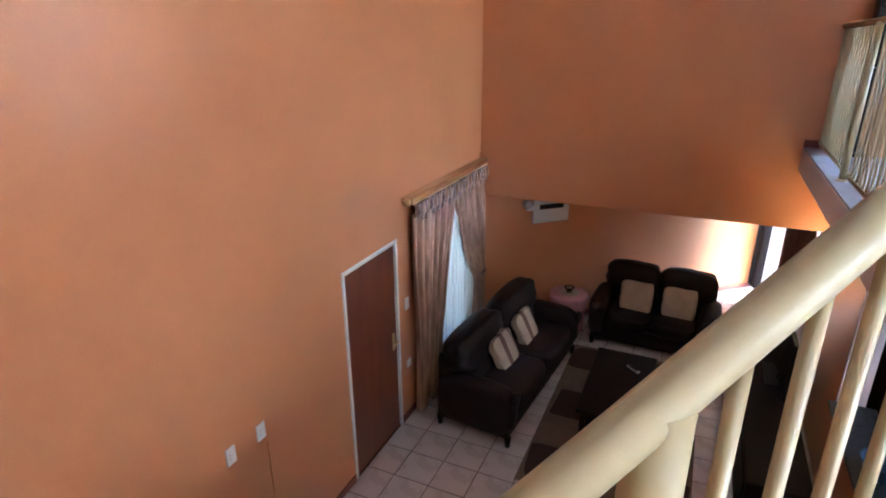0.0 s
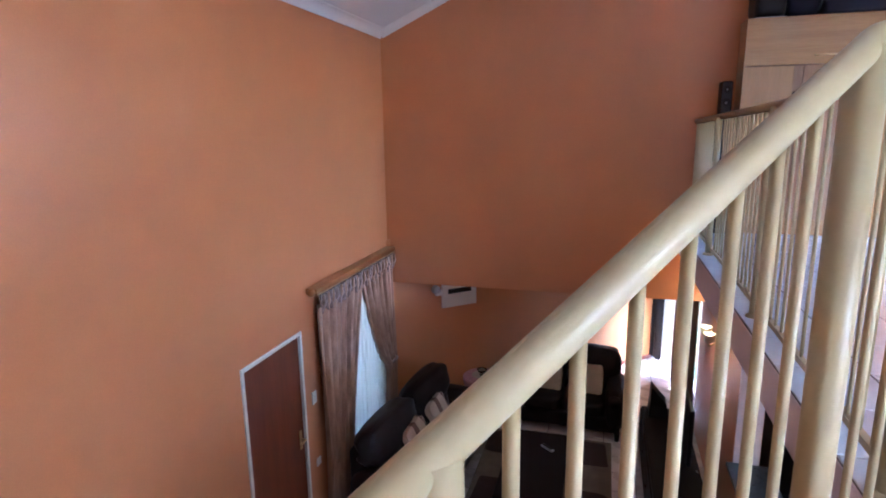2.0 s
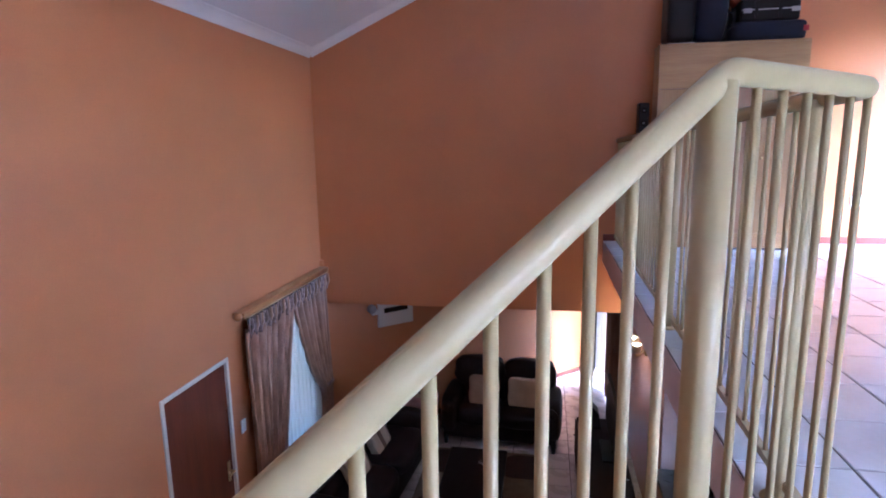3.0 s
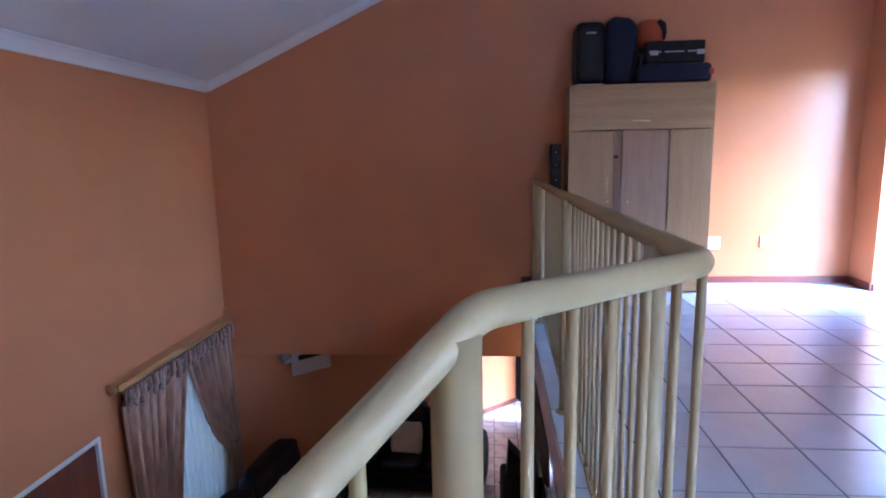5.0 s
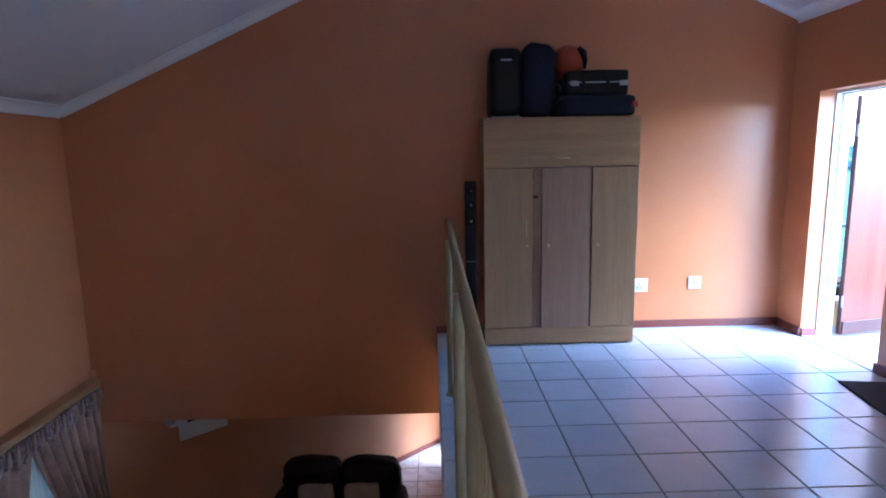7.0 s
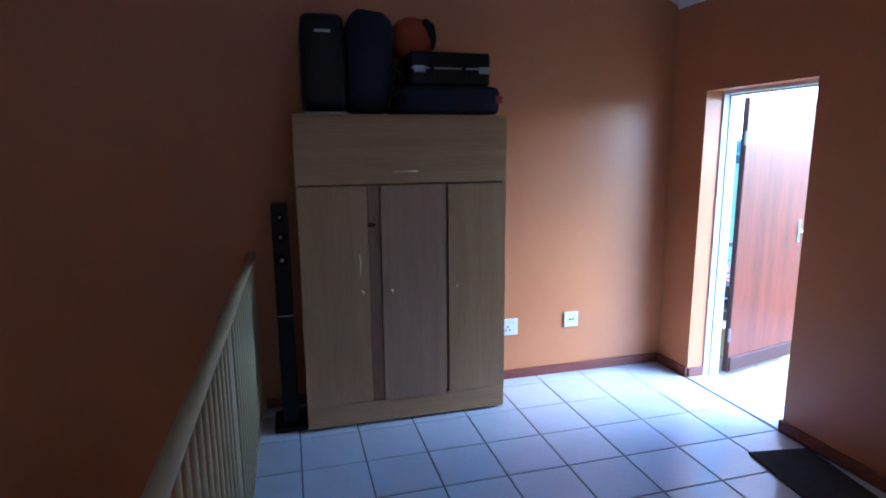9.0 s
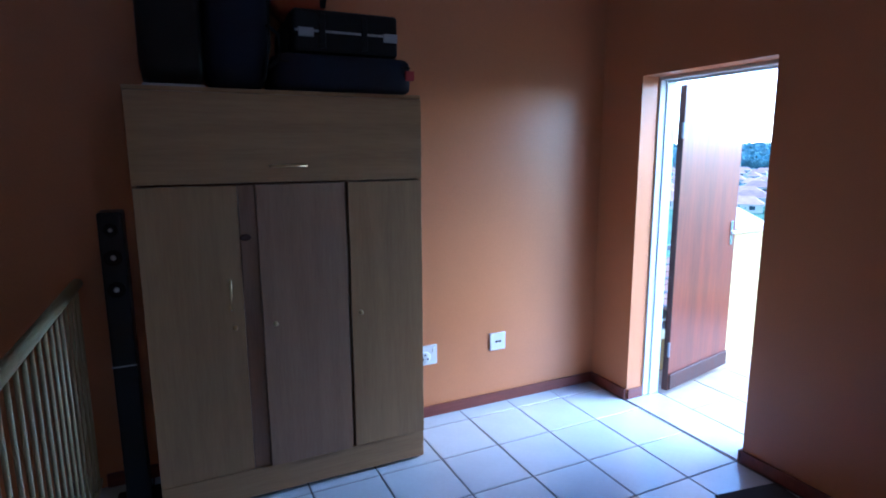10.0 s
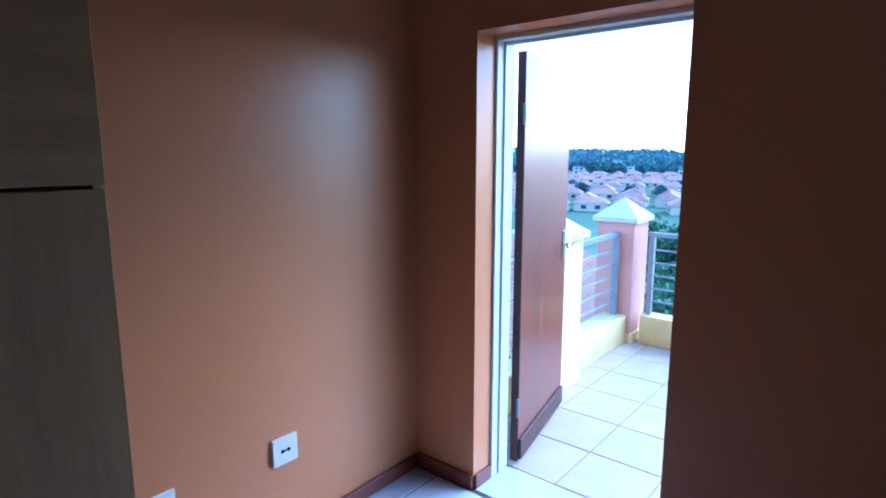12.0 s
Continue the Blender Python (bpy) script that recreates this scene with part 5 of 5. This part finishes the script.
for k in range(5200):
    a, dist = radians(random.uniform(-4, 20)), random.uniform(20, 62)
    x, y = 3 + dist * math.cos(a), 5 + dist * math.sin(a)
    dense = noise.noise((x * 0.22, y * 0.22, 2))
    if dense < -0.2:
        continue
    c = Vector((x, y, height(x, y) + random.uniform(0.05, 0.9 + 1.6 * max(0, dense))))
    s = random.uniform(0.16, 0.36)
    for q in range(2):
        e1 = Vector((random.gauss(0, 1), random.gauss(0, 1), random.gauss(0, 1))).normalized() * s
        e2 = e1.orthogonal().normalized() * s
        i = len(wv)
        wv += [c - e1, c + e2 * 0.6, c + e1, c - e2 * 0.6]
        wf.append((i, i + 1, i + 2, i + 3))
me = bpy.data.meshes.new("bushes")
me.from_pydata(wv, [], wf)
me.materials.append(LEAF)
tagged(new("undergrowth", me), "green bushy undergrowth on the bank below", "bushes", kind="stuff")

# neighbour's roof just below the balcony
nh = thing("neighbour_house", "neighbouring house with brown tiled roof below balcony", "house", (15.0, 13.0, -1.2))
M = Matrix.Translation((14.5, 13.2, -2.2)) @ Matrix.Rotation(radians(12), 4, "Z")
part("wall", moved(bm_box(-4, -3, 0, 4, 3, 2.6), M), HOUSE_WALL, nh)
for s in (-1, 1):
    rf = part("roof_slope", moved(bm_box(-4.5, -3.9, -0.04, 4.5, 0, 0.04), M @ Matrix.Translation((0, 0, 4.1)) @ Matrix.Rotation(radians(180 if s > 0 else 0), 4, "Z") @ Matrix.Rotation(radians(24), 4, "X")), ROOF_NEAR, nh, "brown tiled roof slope")
    for k in range(11):
        part("tile_course", moved(bm_box(-4.5, -3.9 + k * 0.35, 0.04, 4.5, -3.9 + k * 0.35 + 0.20, 0.075, 0.01), M @ Matrix.Translation((0, 0, 4.1)) @ Matrix.Rotation(radians(180 if s > 0 else 0), 4, "Z") @ Matrix.Rotation(radians(24), 4, "X")), ROOF_NEAR, rf)
part("window", moved(bm_box(-1, -3.04, 1.0, 0.5, -2.96, 2.1), M), HOUSE_GLASS, nh)

# ---- floor tiles ----


def inside(px, py, poly):
    hit = False
    for i in range(len(poly)):
        (x0, y0), (x1, y1) = poly[i], poly[i - 1]
        if (y0 > py) != (y1 > py) and px < (x1 - x0) * (py - y0) / (y1 - y0) + x0:
            hit = not hit
    return hit


def clipped(poly, xa, ya, xb, yb):
    """The part of an outline that lies in a rectangle."""
    pts = [Vector(p) for p in poly]
    for axis, at, s in ((0, xa, 1), (0, xb, -1), (1, ya, 1), (1, yb, -1)):
        out = []
        for p, q in zip(pts, pts[1:] + pts[:1]):
            dp, dq = (p[axis] - at) * s, (q[axis] - at) * s
            if dp >= 0:
                out.append(p)
            if dp * dq < 0:
                out.append(p.lerp(q, dp / (dp - dq)))
        pts = out
        if len(pts) < 3:
            return []
    area = 0.5 * sum(p.x * q.y - q.x * p.y for p, q in zip(pts, pts[1:] + pts[:1]))
    return pts if abs(area) > 0.002 else []


def tile_mesh(name, w, d, t, mat, b=0.003):
    bm = bm_box(-w / 2, -d / 2, -t, w / 2, d / 2, 0)
    top = [e for e in bm.edges if all(v.co.z > -1e-5 for v in e.verts)]
    bmesh.ops.bevel(bm, geom=top, offset=b, segments=1, affect="EDGES")
    bmesh.ops.recalc_face_normals(bm, faces=bm.faces)
    me = bpy.data.meshes.new(name)
    bm.to_mesh(me)
    bm.free()
    me.materials.append(mat)
    return me


def lay(parent, poly, x0, y0, pitch, z, mat, box, gap=0.007, most=300, depth=None):
    """Tiles on a grid over an outline; whole ones share a mesh, those at the edge are cut."""
    depth = depth or pitch
    whole = tile_mesh("tile", pitch - gap, depth - gap, 0.010, mat)
    xa, ya, xb, yb = box
    i0, i1 = math.floor((xa - x0) / pitch), math.ceil((xb - x0) / pitch)
    j0, j1 = math.floor((ya - y0) / depth), math.ceil((yb - y0) / depth)
    count, rest = 0, bmesh.new()
    for j in range(j1, j0 - 1, -1):
        for i in range(i0, i1 + 1):
            a, b = max(x0 + i * pitch + gap / 2, xa), max(y0 + j * depth + gap / 2, ya)
            c, d = min(x0 + (i + 1) * pitch - gap / 2, xb), min(y0 + (j + 1) * depth - gap / 2, yb)
            if c - a < 0.02 or d - b < 0.02:
                continue
            corners = [inside(px, py, poly) for px, py in ((a, b), (c, b), (c, d), (a, d))]
            if not all(corners):
                cut = clipped(poly, a, b, c, d)
                if cut and count < most:
                    bm = bmesh.new()
                    top = [bm.verts.new((v.x, v.y, z)) for v in cut]
                    low = [bm.verts.new((v.x, v.y, z - 0.01)) for v in cut]
                    bm.faces.new(top)
                    bm.faces.new(low[::-1])
                    for k in range(len(cut)):
                        bm.faces.new((top[k], low[k], low[k - 1], top[k - 1]))
                    bmesh.ops.remove_doubles(bm, verts=bm.verts, dist=0.0005)
                    part("tile", bm, mat, parent)
                    count += 1
                continue
            if count < most:
                me = whole if abs(c - a - pitch + gap) < 1e-4 and abs(d - b - depth + gap) < 1e-4 else tile_mesh("tile", c - a, d - b, 0.010, mat)
                ob = new("tile", me)
                ob.parent = parent
                ob.location = ((a + c) / 2, (b + d) / 2, z + random.uniform(-0.0004, 0.0004))
                count += 1
            else:
                bm_box(a, b, z - 0.01, c, d, z, bm=rest)
    if rest.verts:
        tagged(part("tile_field", rest, mat, parent), kind="stuff")
    else:
        rest.free()


e = 0.004
up = structure("floor", bm_prism([(D2[0] + e, D2[1]), (D1[0] + e, D1[1]), (R1[0] + e, R1[1] + e), (R2[0] + 2 * e, R2[1]), (XR, YS), (XR, YB), (XG + e, YB)], UF - 0.012, UF - 0.004),
               GROUT, "upper floor of glazed white tiles with dark joints", "floor")
TILED = [(XG - 0.001, D2[1]), (D1[0] - 0.001, D1[1]), (R1[0], R1[1] - 0.001), (R2[0], YS - 0.001), (XR + .001, YS - 0.001), (XR + .001, YB + .001), (XG - 0.001, YB + .001)]
lay(up, TILED, 4.400, 6.140, 0.3555, UF, WHITE_TILE, (R2[0], YS, XR, YB))
down = structure("floor", bm_prism([(XL, YS), (XR, YS), (XR, YB + 0.2), (2.2, YB + 0.2), (2.2, 10.1), (1.9, 10.1), (XL, 6.7)], -0.1, -0.005), GROUT,
                 "lounge floor of pale beige tiles with brown joints", "floor")
DIAG = [(XL - .001, YS), (2.001, YS), (2.001, 9.9), (1.86, 9.87), (XL - .001, 6.6)]
lay(down, DIAG, -1.08, 4.2, 0.335, 0.0, BEIGE_TILE, (XL, YS + 0.002, 2.0, 9.87), 0.008)
part("plain_tiles", bm_box(2.2, 3.1, -0.006, XR, YB, -0.001), BEIGE_TILE, down)
bf = bpy.data.objects["balcony_floor"]
lay(bf, [(5.0, 2.0), (7.47, 2.0), (7.47, 6.61), (5.0, 6.61)], 5.10, 6.02, 0.40, UF - 0.026, PATIO_TILE, (5.02, 2.0, 7.46, 6.6), 0.005)
